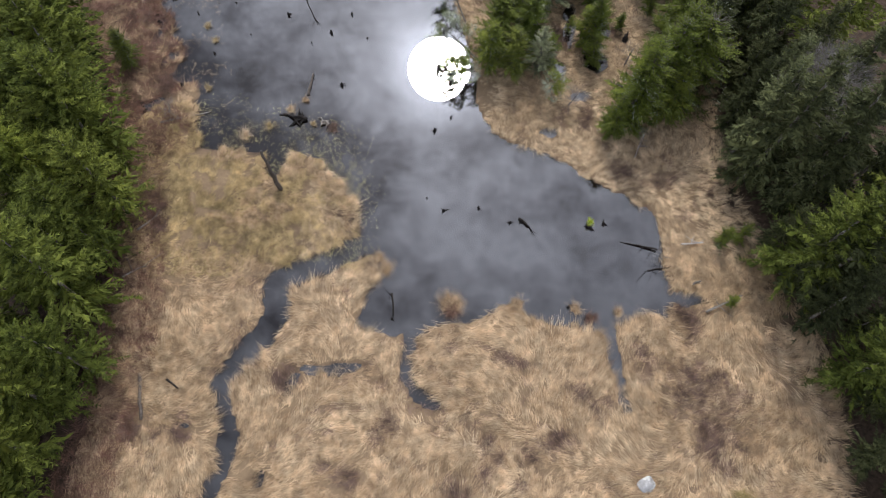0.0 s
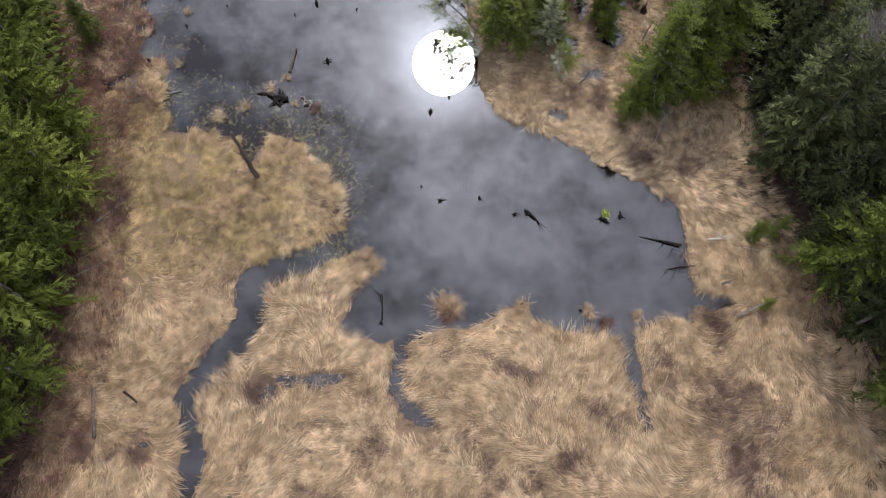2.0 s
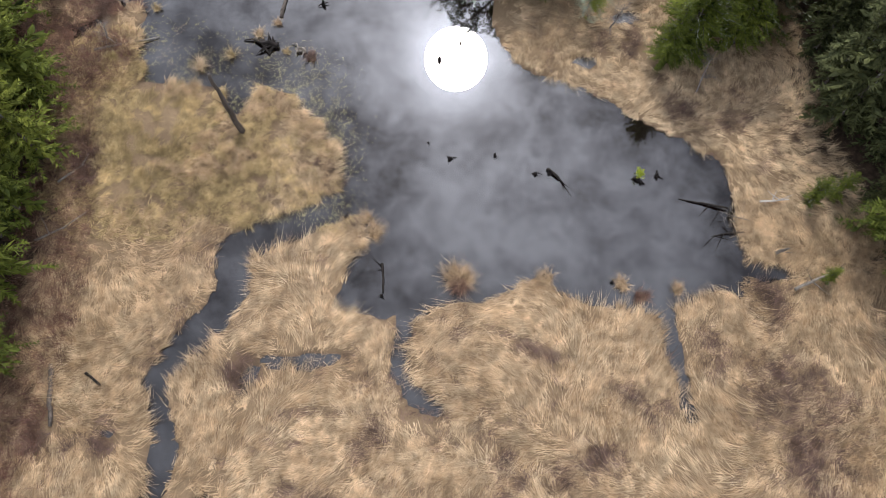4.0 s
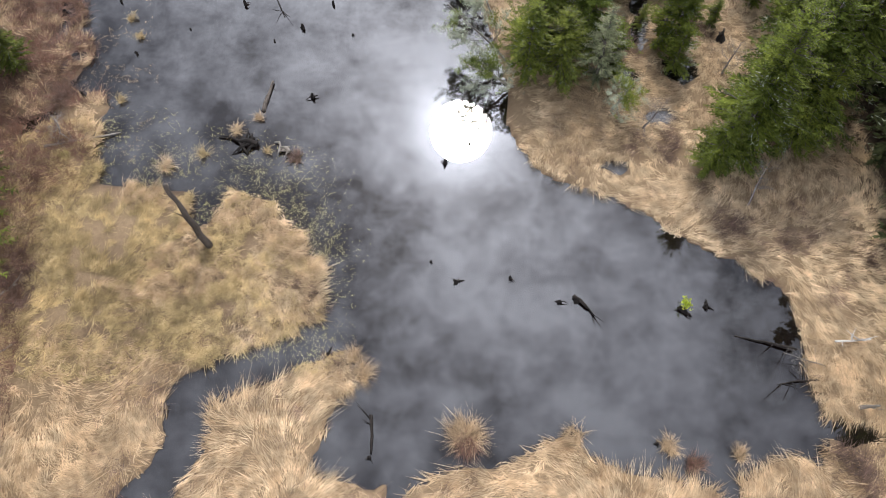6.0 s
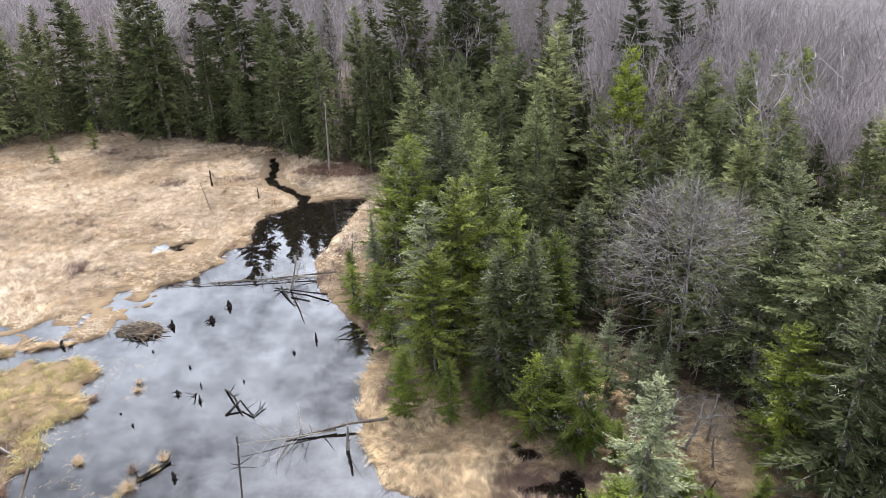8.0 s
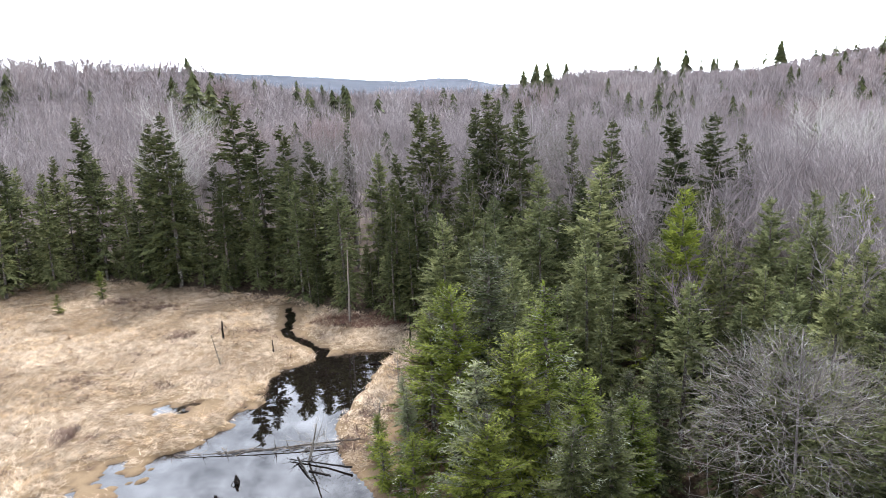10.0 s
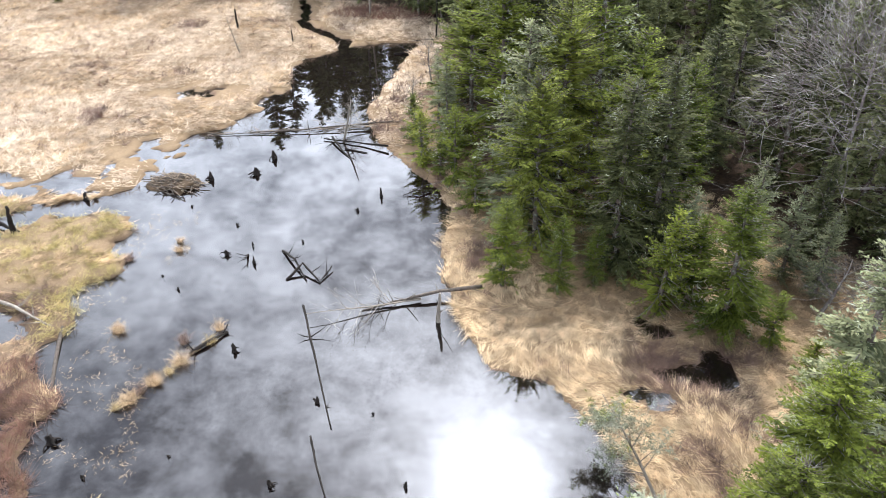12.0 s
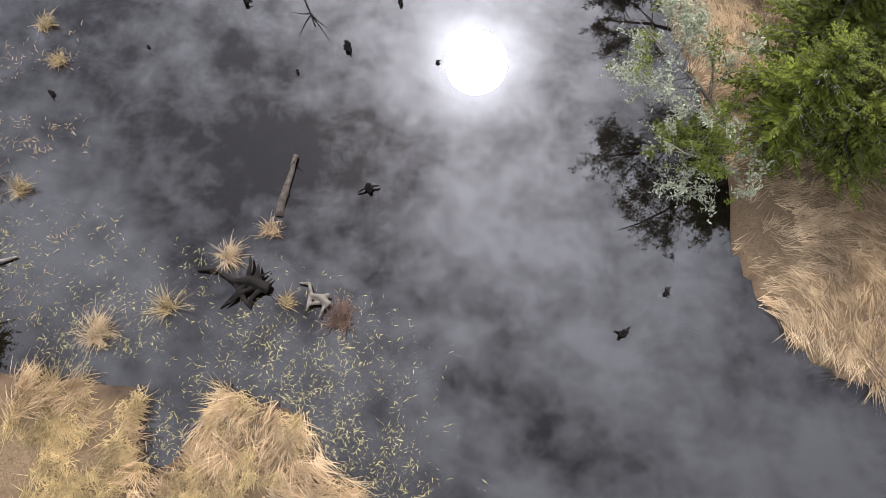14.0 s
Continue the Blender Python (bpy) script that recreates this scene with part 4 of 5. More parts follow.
# trees that stand out along the eastern shore and in the clearing
SHORE_TREES = [
    ("fir", 3.2, 28.9, 4.6, 1.15), ("cedar", 4.7, 28.9, 4.4, 1.15), ("grey", 6.6, 28.9, 4.8, 1.15), ("cedar", 3.8, 30.6, 5.4), ("fir", 5.8, 30.8, 5.6), ("shrub", 7.4, 29.4, 3.2),
    ("fir", 5.0, 33.2, 6.5, 1.15), ("grey", 7.1, 35.2, 9.4), ("shrub", 8.9, 37.3, 3.6), ("shrub", 8.1, 37.9, 3.2), ("fir", 10.4, 31.5, 5.0), ("shrub", 9.9, 31.6, 3.6), ("fir", 12.3, 37.5, 3.2), ("fir", 14.8, 34.7, 3.2, 0.8),
    ("fir", 11.8, 24.0, 4.6), ("fir", 12.7, 24.6, 6.8), ("fir", 12.9, 25.2, 9.0), ("fir", 14.5, 42.2, 7.8, 1.15), ("blue", 18.0, 38.4, 11.0), ("blue", 19.8, 34.5, 10.5), ("spruce", 17.5, 29.5, 9.5),
    ("cedar", 16.4, 27.4, 8.6), ("blue", 9.8, 47.8, 5.5), ("hemlock", 14.8, 47.2, 12.0), ("hemlock", 17.0, 44.0, 13.0), ("hemlock", 19.0, 41.0, 13.0), ("spruce", 13.2, 48.0, 6.0), ("grey", 9.4, 44.8, 4.5), ("hemlock", 16.6, 52.0, 12.5), ("fir", 15.4, 28.4, 8.6), ("fir", 15.6, 31.2, 7.2), ("cedar", 17.2, 33.4, 8.2), ("cedar", 17.0, 31.2, 9.4), ("fir", 14.7, 26.8, 8.6), ("shrub", 9.7, 36.4, 3.2), ("shrub", 11.3, 36.0, 2.2), ("shrub", 10.6, 30.3, 3.0), ("blue", 15.9, 38.8, 11.5), ("fir", 15.6, 25.6, 6.0),
    ("fir", -4.7, 44.4, 4.8), ("fir", -2.1, 44.1, 4.2), ("fir", -0.4, 44.8, 3.4), ("shrub", 2.3, 43.4, 5.0), ("shrub", 3.7, 44.0, 4.4), ("fir", 4.9, 42.5, 7.0), ("grey", 3.3, 44.6, 5.5), ("layered", -0.3, 53.6, 13.8),
    ("cedar", -3.2, 47.6, 9.2), ("spruce", 0.6, 46.2, 9.6), ("spruce", 2.4, 47.4, 10.2), ("fir", 1.0, 50.0, 10.4), ("cedar", -2.0, 51.4, 11.5), ("fir", 3.6, 50.6, 8.8), ("grey", -4.3, 50.4, 10.5),
    ("fir", -5.5, 55.4, 13.0), ("cedar", -7.6, 60.0, 10.2), ("blue", -3.4, 57.4, 14.8), ("grey", -8.6, 57.6, 6.0), ("spruce", 4.3, 55.5, 8.2), ("blue", 5.9, 55.6, 9.0), ("grey", 6.6, 46.6, 6.0), ("grey", 8.2, 46.0, 5.0),
    ("shrub", -10.3, 56.7, 3.4), ("shrub", -7.9, 53.9, 4.6), ("shrub", -9.0, 55.3, 2.6), ("shrub", -6.5, 51.2, 3.4), ("shrub", -11.3, 60.0, 3.0), ("grey", -10.2, 63.5, 5.0), ("shrub", -9.6, 66.0, 4.0),
    ("shrub", 18.6, 16.1, 2.4), ("shrub", 19.9, 16.5, 2.2), ("shrub", 19.0, 12.0, 1.6), ("cedar", -22.6, 27.2, 3.8), ("shrub", 8.4, 37.0, 3.4), ("shrub", 14.3, 36.4, 2.2), ("shrub", 10.4, 35.4, 2.8), ("shrub", 7.6, 39.6, 2.0), ("shrub", 12.6, 33.2, 1.8), ("shrub", 6.6, 41.4, 2.6), ("shrub", 9.0, 33.0, 1.6), ("shrub", -55.2, 98.0, 3.6), ("shrub", -57.0, 92.0, 2.2),
]
sort_trees(SHORE_TREES, near, (9.0, 4.0), "trees along the pond shore", 1.25)
BIG_TREES = [
    ("hemlock", 4.6, 74.0, 17.5, 1.1), ("fir", 10.3, 69.9, 16.2), ("spruce", 6.9, 82.9, 20.6), ("spruce", 12.7, 85.8, 21.0), ("spruce", 18.1, 91.4, 20.6), ("spruce", -1.2, 93.6, 22.6), ("hemlock", -0.6, 85.0, 16.5, 0.9), ("spruce", -13.4, 99.4, 22.8),
    ("spruce", -11.2, 100.2, 21.2), ("spruce", -6.9, 96.5, 22.0), ("spruce", -5.2, 98.6, 23.6), ("spruce", -3.8, 97.0, 22.0), ("spruce", -40.7, 109.4, 25.2, 1.1), ("spruce", -36.8, 108.4, 21.6), ("spruce", -33.1, 109.0, 20.6, 1.1), ("spruce", -29.4, 106.0, 18.6),
    ("thin", -26.1, 116.0, 21.8), ("spruce", -47.5, 103.8, 22.8), ("spruce", -49.8, 104.6, 21.6), ("spruce", -52.5, 107.5, 20.0), ("hemlock", -60.5, 107.5, 18.0, 0.9), ("spruce", -63.0, 110.0, 22.5), ("hemlock", -66.5, 104.5, 15.5), ("hemlock", -69.0, 98.5, 13.5, 1.1),
    ("hemlock", -64.5, 102.0, 11.0), ("hemlock", 15.6, 69.0, 15.4), ("hemlock", 19.8, 71.5, 15.5), ("hemlock", 23.5, 75.0, 14.6), ("fir", 26.5, 79.0, 14.5), ("hemlock", 2.6, 66.0, 13.2), ("hemlock", -2.6, 63.5, 12.6), ("blue", 6.8, 61.5, 6.2, 1.1),
    ("blue", -3.4, 70.5, 13.5), ("blue", -6.0, 74.0, 12.5), ("hemlock", 13.4, 62.5, 12.0), ("cedar", -7.8, 68.0, 10.0), ("hemlock", 20.0, 64.0, 13.5), ("spruce", 22.6, 99.0, 18.0), ("thin", 3.6, 96.0, 21.0), ("blue", 1.2, 78.5, 14.5),
]
sort_trees(BIG_TREES, mid, (18.0, 5.0), "tall trees at the forest edge")


def fill_woods(seed, box, spacing, accept, low, high, kinds):
    rng = random.Random(seed)
    taken = [(r[1], r[2]) for r in SHORE_TREES + BIG_TREES]
    rows, y = [], box[2]
    while y < box[3]:
        x = box[0]
        while x < box[1]:
            px, py = x + rng.uniform(-0.45, 0.45) * spacing, y + rng.uniform(-0.45, 0.45) * spacing
            w = float(woods_reach(np.array([px]), np.array([py]))[0])
            if accept(px, py, w) and min((px - a) ** 2 + (py - b) ** 2 for a, b in taken) > (spacing * 0.5) ** 2:
                k = rng.random() ** 1.3
                rows.append((rng.choice(kinds), px, py, low + (high - low) * k))
            x += spacing
        y += spacing
    return rows


rows = fill_woods(11, (18, 31, -8, 50), 3.2, lambda x, y, w: 0.0 < w < 8, 9.0, 14.5, ("spruce", "spruce", "blue", "cedar", "spruce", "spruce"))
rows += fill_woods(12, (-8, 40, 50, 92), 4.1, lambda x, y, w: 1.0 < w < 24 and x < 6 + 0.5 * (y - 15), 9.5, 16.5, ("spruce", "blue", "spruce", "hemlock", "hemlock", "spruce"))
rows += fill_woods(13, (-80, 34, 84, 126), 3.6, lambda x, y, w: 0.2 < w < 10, 8.5, 17.5, ("spruce", "spruce", "blue", "hemlock", "spruce", "thin", "spruce"))
rows += fill_woods(15, (17, 29, -8, 48), 2.4, lambda x, y, w: 0.2 < w < 4.5, 4.0, 8.0, ("spruce", "blue", "spruce", "spruce"))
rows += fill_woods(16, (-84, -8, 84, 112), 2.8, lambda x, y, w: 0.2 < w < 4.0, 4.0, 9.0, ("hemlock", "blue", "spruce", "spruce"))
rows += fill_woods(14, (-28, -18, -7, 34), 2.5, lambda x, y, w: 0.2 < w < 7.5, 8.5, 12.5, ("cedar", "cedar", "fir", "cedar"))
sort_trees(rows, mid, (18.0, 5.0), "forest round the pond")

# leafless trees
grey_tree = bare_meshes(61, 11.0, 0.06, M_TWIG, 4, 0.1, 0.75, 4200)
plant("bare_tree", grey_tree, "broad leafless tree with pale grey lichened twigs", "bare tree", "leafless trees", [stand(11.3, 50.4, 40, 1.12, wide=1.5), stand(25.0, 25.0, 120, 0.9, (6, -14))], ("trunk", "crown"))
small_bare = bare_meshes(62, 4.0, 0.07, M_TWIG, 4, 0.0, 0.85)
plant("bare_shrub", small_bare, "tangled leafless grey shrub in the clearing", "shrub", "leafless shrubs",
      [stand(10.3, 42.8, 0, 0.85, wide=1.5), stand(9.2, 43.4, 50, 0.8, wide=1.6), stand(11.4, 41.6, 130, 0.6, wide=1.6), stand(6.2, 43.8, 220, 0.6, wide=1.4), stand(13.0, 30.0, 80, 0.5, wide=1.5), stand(11.6, 43.6, 90, 0.7, wide=1.5), stand(8.9, 26.2, 30, 0.5, wide=1.6), stand(13.4, 22.2, 200, 0.6, (-30, 20)), stand(-12.3, 64.0, 60, 0.8), stand(-11.6, 70.0, 160, 0.9), stand(-18.9, 23.2, 60, 0.35, wide=1.6)],
      ("trunk", "crown"))
tall_bare = [bare_meshes(63 + k, 19.0, 0.19, M_TWIG, 4, 0.5, 0.6) for k in range(2)]
plant("hardwood_tree", tall_bare[0], "tall leafless grey hardwood behind the conifers", "bare tree", "leafless hardwoods",
      [stand(-0.5, 98.8, 0, 1.2), stand(3.5, 101.0, 80, 1.1), stand(-25.0, 112.0, 10, 1.1), stand(-30.0, 116.0, 200, 1.05), stand(22.0, 70.0, 50, 0.8), stand(31.0, 88.0, 140, 0.85), stand(24.0, 106.0, 20, 1.0)], ("trunk", "crown"))
plant("birch_tree", bare_meshes(65, 22.0, 0.17, M_BIRCH, 4, 0.5, 0.5), "white-barked leafless birch with forked crown", "bare tree", "birches",
      [stand(-49.0, 110.0, 0, 1.12), stand(38.0, 118.0, 70, 1.0), stand(46.0, 122.0, 200, 0.9)], ("trunk", "crown"))


# ---- woods on the hills ----
def bare_woods(name, label, seed, rows, twigs, wide, material):
    """Leafless crowns, each a trunk, sweeping limbs and their twigs."""
    rng = np.random.RandomState(seed)
    x, y, h = rows
    n = len(x)
    z = height(x, y, np.full(n, -20.0))
    h3 = h[:, None, None]
    # main limbs leave the trunk and sweep up to the crown's edge
    boughs = 9
    a, leave = rng.rand(n, boughs) * 6.283, 0.34 + 0.42 * rng.rand(n, boughs)
    base = np.stack([x[:, None] + 0 * a, y[:, None] + 0 * a, z[:, None] + h[:, None] * leave], -1)
    out = (0.1 + 0.13 * rng.rand(n, boughs)) * (1.25 - leave)
    limb = np.stack([np.cos(a) * out, np.sin(a) * out, (0.97 - leave) * (0.35 + 0.6 * rng.rand(n, boughs))], -1) * h3
    which, at = rng.randint(0, boughs, (n, twigs)), 0.25 + 0.75 * rng.rand(n, twigs)
    row = np.arange(n)[:, None]
    start = base[row, which] + limb[row, which] * at[..., None]
    unit = limb[row, which] / np.linalg.norm(limb[row, which], axis=2)[..., None]
    reach = unit * 0.7 + np.array([0, 0, 0.3]) + rng.randn(n, twigs, 3) * 0.5
    tip = start + reach * (h[:, None] * (0.06 + 0.1 * rng.rand(n, twigs)))[..., None]
    side = np.cross(reach, rng.randn(n, twigs, 3))
    side *= (wide * (0.5 + 0.8 * rng.rand(n, twigs)) / (np.linalg.norm(side, axis=2) + 1e-6))[..., None]
    cross = np.cross(limb, rng.randn(n, boughs, 3))
    cross *= wide * 1.2 / (np.linalg.norm(cross, axis=2) + 1e-6)[..., None]
    v = np.concatenate([np.stack([start - side, start + side, tip], 2).reshape(-1, 3), np.stack([base - cross, base + cross, base + limb], 2).reshape(-1, 3)])
    f = np.arange(len(v)).reshape(-1, 3)
    tw = wide * 1.7
    t = np.stack([np.stack(p, -1) for p in ((x - tw, y, z - 1), (x + tw, y, z - 1), (x, y, z + h * 0.95), (x, y - tw, z - 1), (x, y + tw, z - 1), (x, y, z + h * 0.95))], 1).reshape(-1, 3)
    g = np.arange(len(t)).reshape(-1, 3) + len(v)
    return tagged(new(name, mesh(name, np.concatenate([v, t]), np.concatenate([f, g]), material)), label, "woodland", kind="stuff")


def ring_places(seed, n, near_r, far_r, lo, hi, low, high):
    rng = np.random.RandomState(seed)
    r = np.sqrt(near_r ** 2 + (far_r ** 2 - near_r ** 2) * rng.rand(n))
    a = np.radians(lo + (hi - lo) * rng.rand(n))
    x, y = -3 + r * np.sin(a), 20 + r * np.cos(a)
    keep = woods_reach(x, y) > 9
    return x[keep], y[keep], (low + (high - low) * rng.rand(n))[keep]


bare_woods("hardwood_forest", "grey leafless hardwood forest behind the conifers", 401, ring_places(411, 2300, 72, 190, -52, 46, 13, 19), 130, 0.034, M_WOODS)
bare_woods("hardwood_stand", "grey leafless hardwoods between the conifers", 407, ring_places(417, 520, 46, 125, 10, 46, 11, 17), 130, 0.03, M_WOODS)
bare_woods("hillside_forest", "purplish grey leafless forest on the slopes", 402, ring_places(412, 3400, 190, 430, -50, 46, 13, 19), 95, 0.1, M_WOODS)
bare_woods("ridge_forest", "hazy grey leafless forest along the ridges", 403, ring_places(413, 8600, 430, 950, -46, 46, 11, 14), 32, 0.26, M_WOODS)


def far_conifers(name, label, seed, rows, tiers, material, girth=0.24):
    rng = np.random.RandomState(seed)
    x, y, h = rows
    n = len(x)
    z = height(x, y, np.full(n, -20.0))
    u = 0.12 + 0.88 * rng.rand(n, tiers) ** 0.85
    a = rng.rand(n, tiers) * 6.283
    rad = h[:, None] * girth * (1.04 - u) ** 0.7 * (0.6 + 0.7 * rng.rand(n, tiers))
    cz = z[:, None] + h[:, None] * u
    s = rad * 0.45
    ca, sa = np.cos(a), np.sin(a)
    top = cz + h[:, None] * 0.05
    p = ((x[:, None] - sa * s * 0.3, y[:, None] + ca * s * 0.3, top), (x[:, None] + ca * rad - sa * s, y[:, None] + sa * rad + ca * s, cz - rad * 0.35), (x[:, None] + ca * rad + sa * s, y[:, None] + sa * rad - ca * s, cz - rad * 0.3))
    v = np.stack([np.stack(q, -1) for q in p], 2).reshape(-1, 3)
    return tagged(new(name, mesh(name, v, np.arange(len(v)).reshape(-1, 3), material)), label, "woodland", kind="stuff")


far_conifers("scattered_conifers", "dark conifers scattered through leafless hillside woods", 404, ring_places(414, 170, 100, 420, -50, 46, 12, 20), 150, M_SPRUCE)
far_conifers("slope_conifers", "dark conifers in a belt across the eastern slope", 408, ring_places(418, 90, 120, 300, 9, 34, 11, 17), 220, M_SPRUCE)
far_conifers("ridge_conifers", "small dark conifers along the skyline", 405, ring_places(415, 330, 420, 1000, -46, 46, 13, 22), 60, M_SPRUCE)
PINES = [  # bearing, distance, height
    (-25.6, 160, 25), (-24.4, 168, 22), (-17.0, 240, 20), (0.3, 330, 22), (1.3, 335, 24), (2.2, 330, 24), (3.6, 420, 21), (10.5, 585, 24), (12.5, 600, 29), (14.5, 610, 22), (16.1, 620, 20), (19.0, 645, 30)]
ridge = (np.array([-3 + d * math.sin(radians(a)) for a, d, h in PINES]), np.array([20 + d * math.cos(radians(a)) for a, d, h in PINES]), np.array([float(h) for a, d, h in PINES]))
far_conifers("skyline_pines", "tall pines standing out above the ridge", 406, ridge, 260, M_SPRUCE, 0.26)


def hill_backdrop(name, label, far, crests, seed, lo, hi):
    """A distant ridge, a mile or more off, its haze painted in: bearing and height of its crest."""
    deg = np.linspace(lo, hi, 240)
    a = np.radians(deg)
    crest = np.interp(deg, [c[0] for c in crests], [c[1] for c in crests]) + 7 * (cloudy(deg + 90, 0 * a, 5, seed, 4) - 0.5)
    rows = []
    for k, (dist, part_high) in enumerate(((far - 500, 0.0), (far - 200, 0.55), (far, 1.0), (far + 300, 0.7))):
        rows.append(np.stack([-3 + dist * np.sin(a), 20 + dist * np.cos(a), crest * part_high - 5 + 4 * cloudy(deg + 90, 0 * a + k, 0.7, seed + 9, 3)], -1))
    v = np.concatenate(rows)
    i = np.arange(4 * 240).reshape(4, 240)
    q = np.stack([i[:-1, :-1], i[:-1, 1:], i[1:, 1:], i[1:, :-1]], -1).reshape(-1, 4)
    return tagged(new(name, mesh(name, v, q, M_HAZED_HILL, True)), label, "hills", kind="structure")


hill_backdrop("backdrop", "wooded hills on the horizon, blue-grey haze in their colour", 2100, [(-60, 150), (-26, 130), (-19, 113), (-14.5, 98), (-10, 88), (-5, 78), (-2, 67), (3, 58), (60, 60)], 501, -60, 60)
hill_backdrop("backdrop", "hill far beyond the nearer ridge, pale blue haze in its colour", 3300, [(-60, 60), (-14, 80), (-9.5, 115), (-7, 128), (-4.5, 118), (-1.5, 80), (60, 60)], 507, -40, 40)


# ---- drowned wood in the pond ----
def stump_mesh(seed, size, high, roots=4, material=None):
    """A rotten stump: a jagged bole with roots that arch out and dip under."""
    rng = random.Random(seed)
    g = Geo()
    g.tube([(0, 0, -0.35), (0.02, 0, 0.0), (0.03, 0.02, high * 0.5), (rng.uniform(-0.1, 0.1) * size, 0.05 * size, high)], [0.36 * size, 0.28 * size, 0.2 * size, 0.05 * size], 9, 0.35, rng)
    for k in range(roots):
        a = rng.uniform(0, 6.283)
        d, ln = Vector((math.cos(a), math.sin(a), 0)), size * rng.uniform(0.35, 1.2)
        arch = rng.uniform(-0.02, 0.28) * high + 0.05
        pts = [d * 0.15 * size + Vector((0, 0, arch)), d * 0.5 * ln + Vector((0, 0, arch * rng.uniform(0.5, 1.5))), d * 0.8 * ln + Vector((rng.uniform(-0.1, 0.1), rng.uniform(-0.1, 0.1), arch * 0.4)), d * ln + Vector((0, 0, rng.uniform(-0.15, 0.12)))]
        g.tube(pts, [0.11 * size, 0.08 * size, 0.055 * size, 0.025 * size], 6, 0.3, rng)
    for k in range(3):
        a = rng.uniform(0, 6.283)
        g.tube([(0.1 * size * math.cos(a), 0.1 * size * math.sin(a), high * 0.3), (0.18 * size * math.cos(a), 0.18 * size * math.sin(a), high * rng.uniform(0.8, 1.25))], [0.1 * size, 0.02 * size], 5, 0.3, rng)
    return g.done("stump", material or M_DEAD, True)


def rotten(ob, grain):
    """Melts the crossing roots of a stump into one lumpy body."""
    melt = ob.modifiers.new("melt", "REMESH")
    melt.mode, melt.voxel_size, melt.use_smooth_shade = "VOXEL", grain, True
    return ob


STUMPS = [  # x, y, size, height
    (-8.7, 31.2, 0.42, 0.35), (-7.35, 26.7, 0.42, 0.4), (0.6, 24.6, 0.26, 0.2), (-0.46, 23.4, 0.34, 0.45), (-0.6, 18.2, 0.2, 0.15), (0.55, 17.3, 0.36, 0.25), (2.9, 17.7, 0.3, 0.25), (5.0, 16.8, 0.34, 0.28),
    (5.75, 16.9, 0.5, 0.34), (10.25, 16.9, 0.5, 0.3), (11.2, 17.2, 0.42, 0.25), (-12.1, 32.6, 0.34, 0.35), (-7.36, 33.1, 0.26, 0.3), (-15.9, 39.1, 0.4, 0.45), (-19.0, 46.1, 0.42, 0.35), (-17.3, 45.5, 0.26, 0.5), (-12.2, 52.8, 0.28, 0.6),
    (-20.5, 54.8, 0.62, 0.5), (-23.1, 53.9, 0.55, 0.55), (-20.1, 57.0, 0.6, 0.6), (-20.2, 43.0, 0.2, 0.2), (-16.95, 28.7, 0.22, 0.2), (-2.1, 9.65, 0.3, 0.3), (-11.5, 36.6, 0.34, 0.3), (-15.4, 47.6, 0.16, 0.2), (-17.9, 47.0, 0.15, 0.3),
    (-9.2, 36.2, 0.14, 0.15), (-10.0, 30.2, 0.16, 0.15), (-6.0, 31.0, 0.18, 0.15), (-16.2, 33.4, 0.16, 0.12), (-18.8, 32.2, 0.2, 0.2), (-20.9, 33.6, 0.6, 0.4), (-18.6, 25.6, 0.4, 0.4), (-29.6, 50.9, 0.5, 0.45), (-13.2, 51.0, 0.3, 0.25),
    (-19.5, 48.9, 0.22, 0.18), (-22.9, 50.6, 0.2, 0.15), (13.1, 32.2, 0.9, 0.5), (-21.5, 44.0, 0.15, 0.1), (-14.6, 30.6, 0.12, 0.12), (8.9, 11.2, 0.3, 0.2), (5.6, 11.3, 0.3, 0.3), (-4.4, 13.6, 0.3, 0.2), (-21.4, 31.0, 0.5, 0.4)]
for i, (x, y, size, high) in enumerate(STUMPS):
    ob = tagged(rotten(new("tree_stump", stump_mesh(600 + i, size, high)), size * 0.07), "blackened rotten stump standing in shallow water", "stump", "stumps in the pond")
    ob.matrix_basis = Matrix.Translation((x, y, max(0.0, float(height(np.array([x]), np.array([y]))[0])))) @ Matrix.Rotation(i * 2.4, 4, "Z")


def root_mass_mesh(seed, arm, material, thick):
    """An upturned root: one long gnarled arm, a ragged butt, short broken roots."""
    rng = random.Random(seed)
    g = Geo()
    pts = [Vector((-arm, 0.18, 0.06)), Vector((-arm * 0.72, 0.28, 0.14)), Vector((-arm * 0.45, 0.05, 0.16)), Vector((-arm * 0.2, 0.1, 0.2)), Vector((0.1, 0, 0.14))]
    g.tube(pts, [thick * k for k in (0.25, 0.5, 0.6, 0.85, 1.0)], 9, 0.4, rng)
    for k in range(9):
        a, at = rng.choice((1.4, 4.6, 5.2, 0.6, 3.6)) + rng.uniform(-0.6, 0.6), rng.uniform(-0.5, 0.1) * arm
        ln = rng.uniform(0.25, 0.75) * arm * 0.7
        b = Vector((at, 0.05, 0.12))
        e = Vector((math.cos(a), math.sin(a), 0)) * ln
        bend = Vector((rng.uniform(-0.15, 0.15), rng.uniform(-0.15, 0.15), rng.uniform(0.0, 0.12)))
        g.tube([b, b + e * 0.55 + bend, b + e + Vector((0, 0, -0.14 + rng.uniform(0, 0.2)))], [thick * 0.7, thick * 0.42, thick * 0.15], 7, 0.4, rng)
    return g.done("root", material, True)


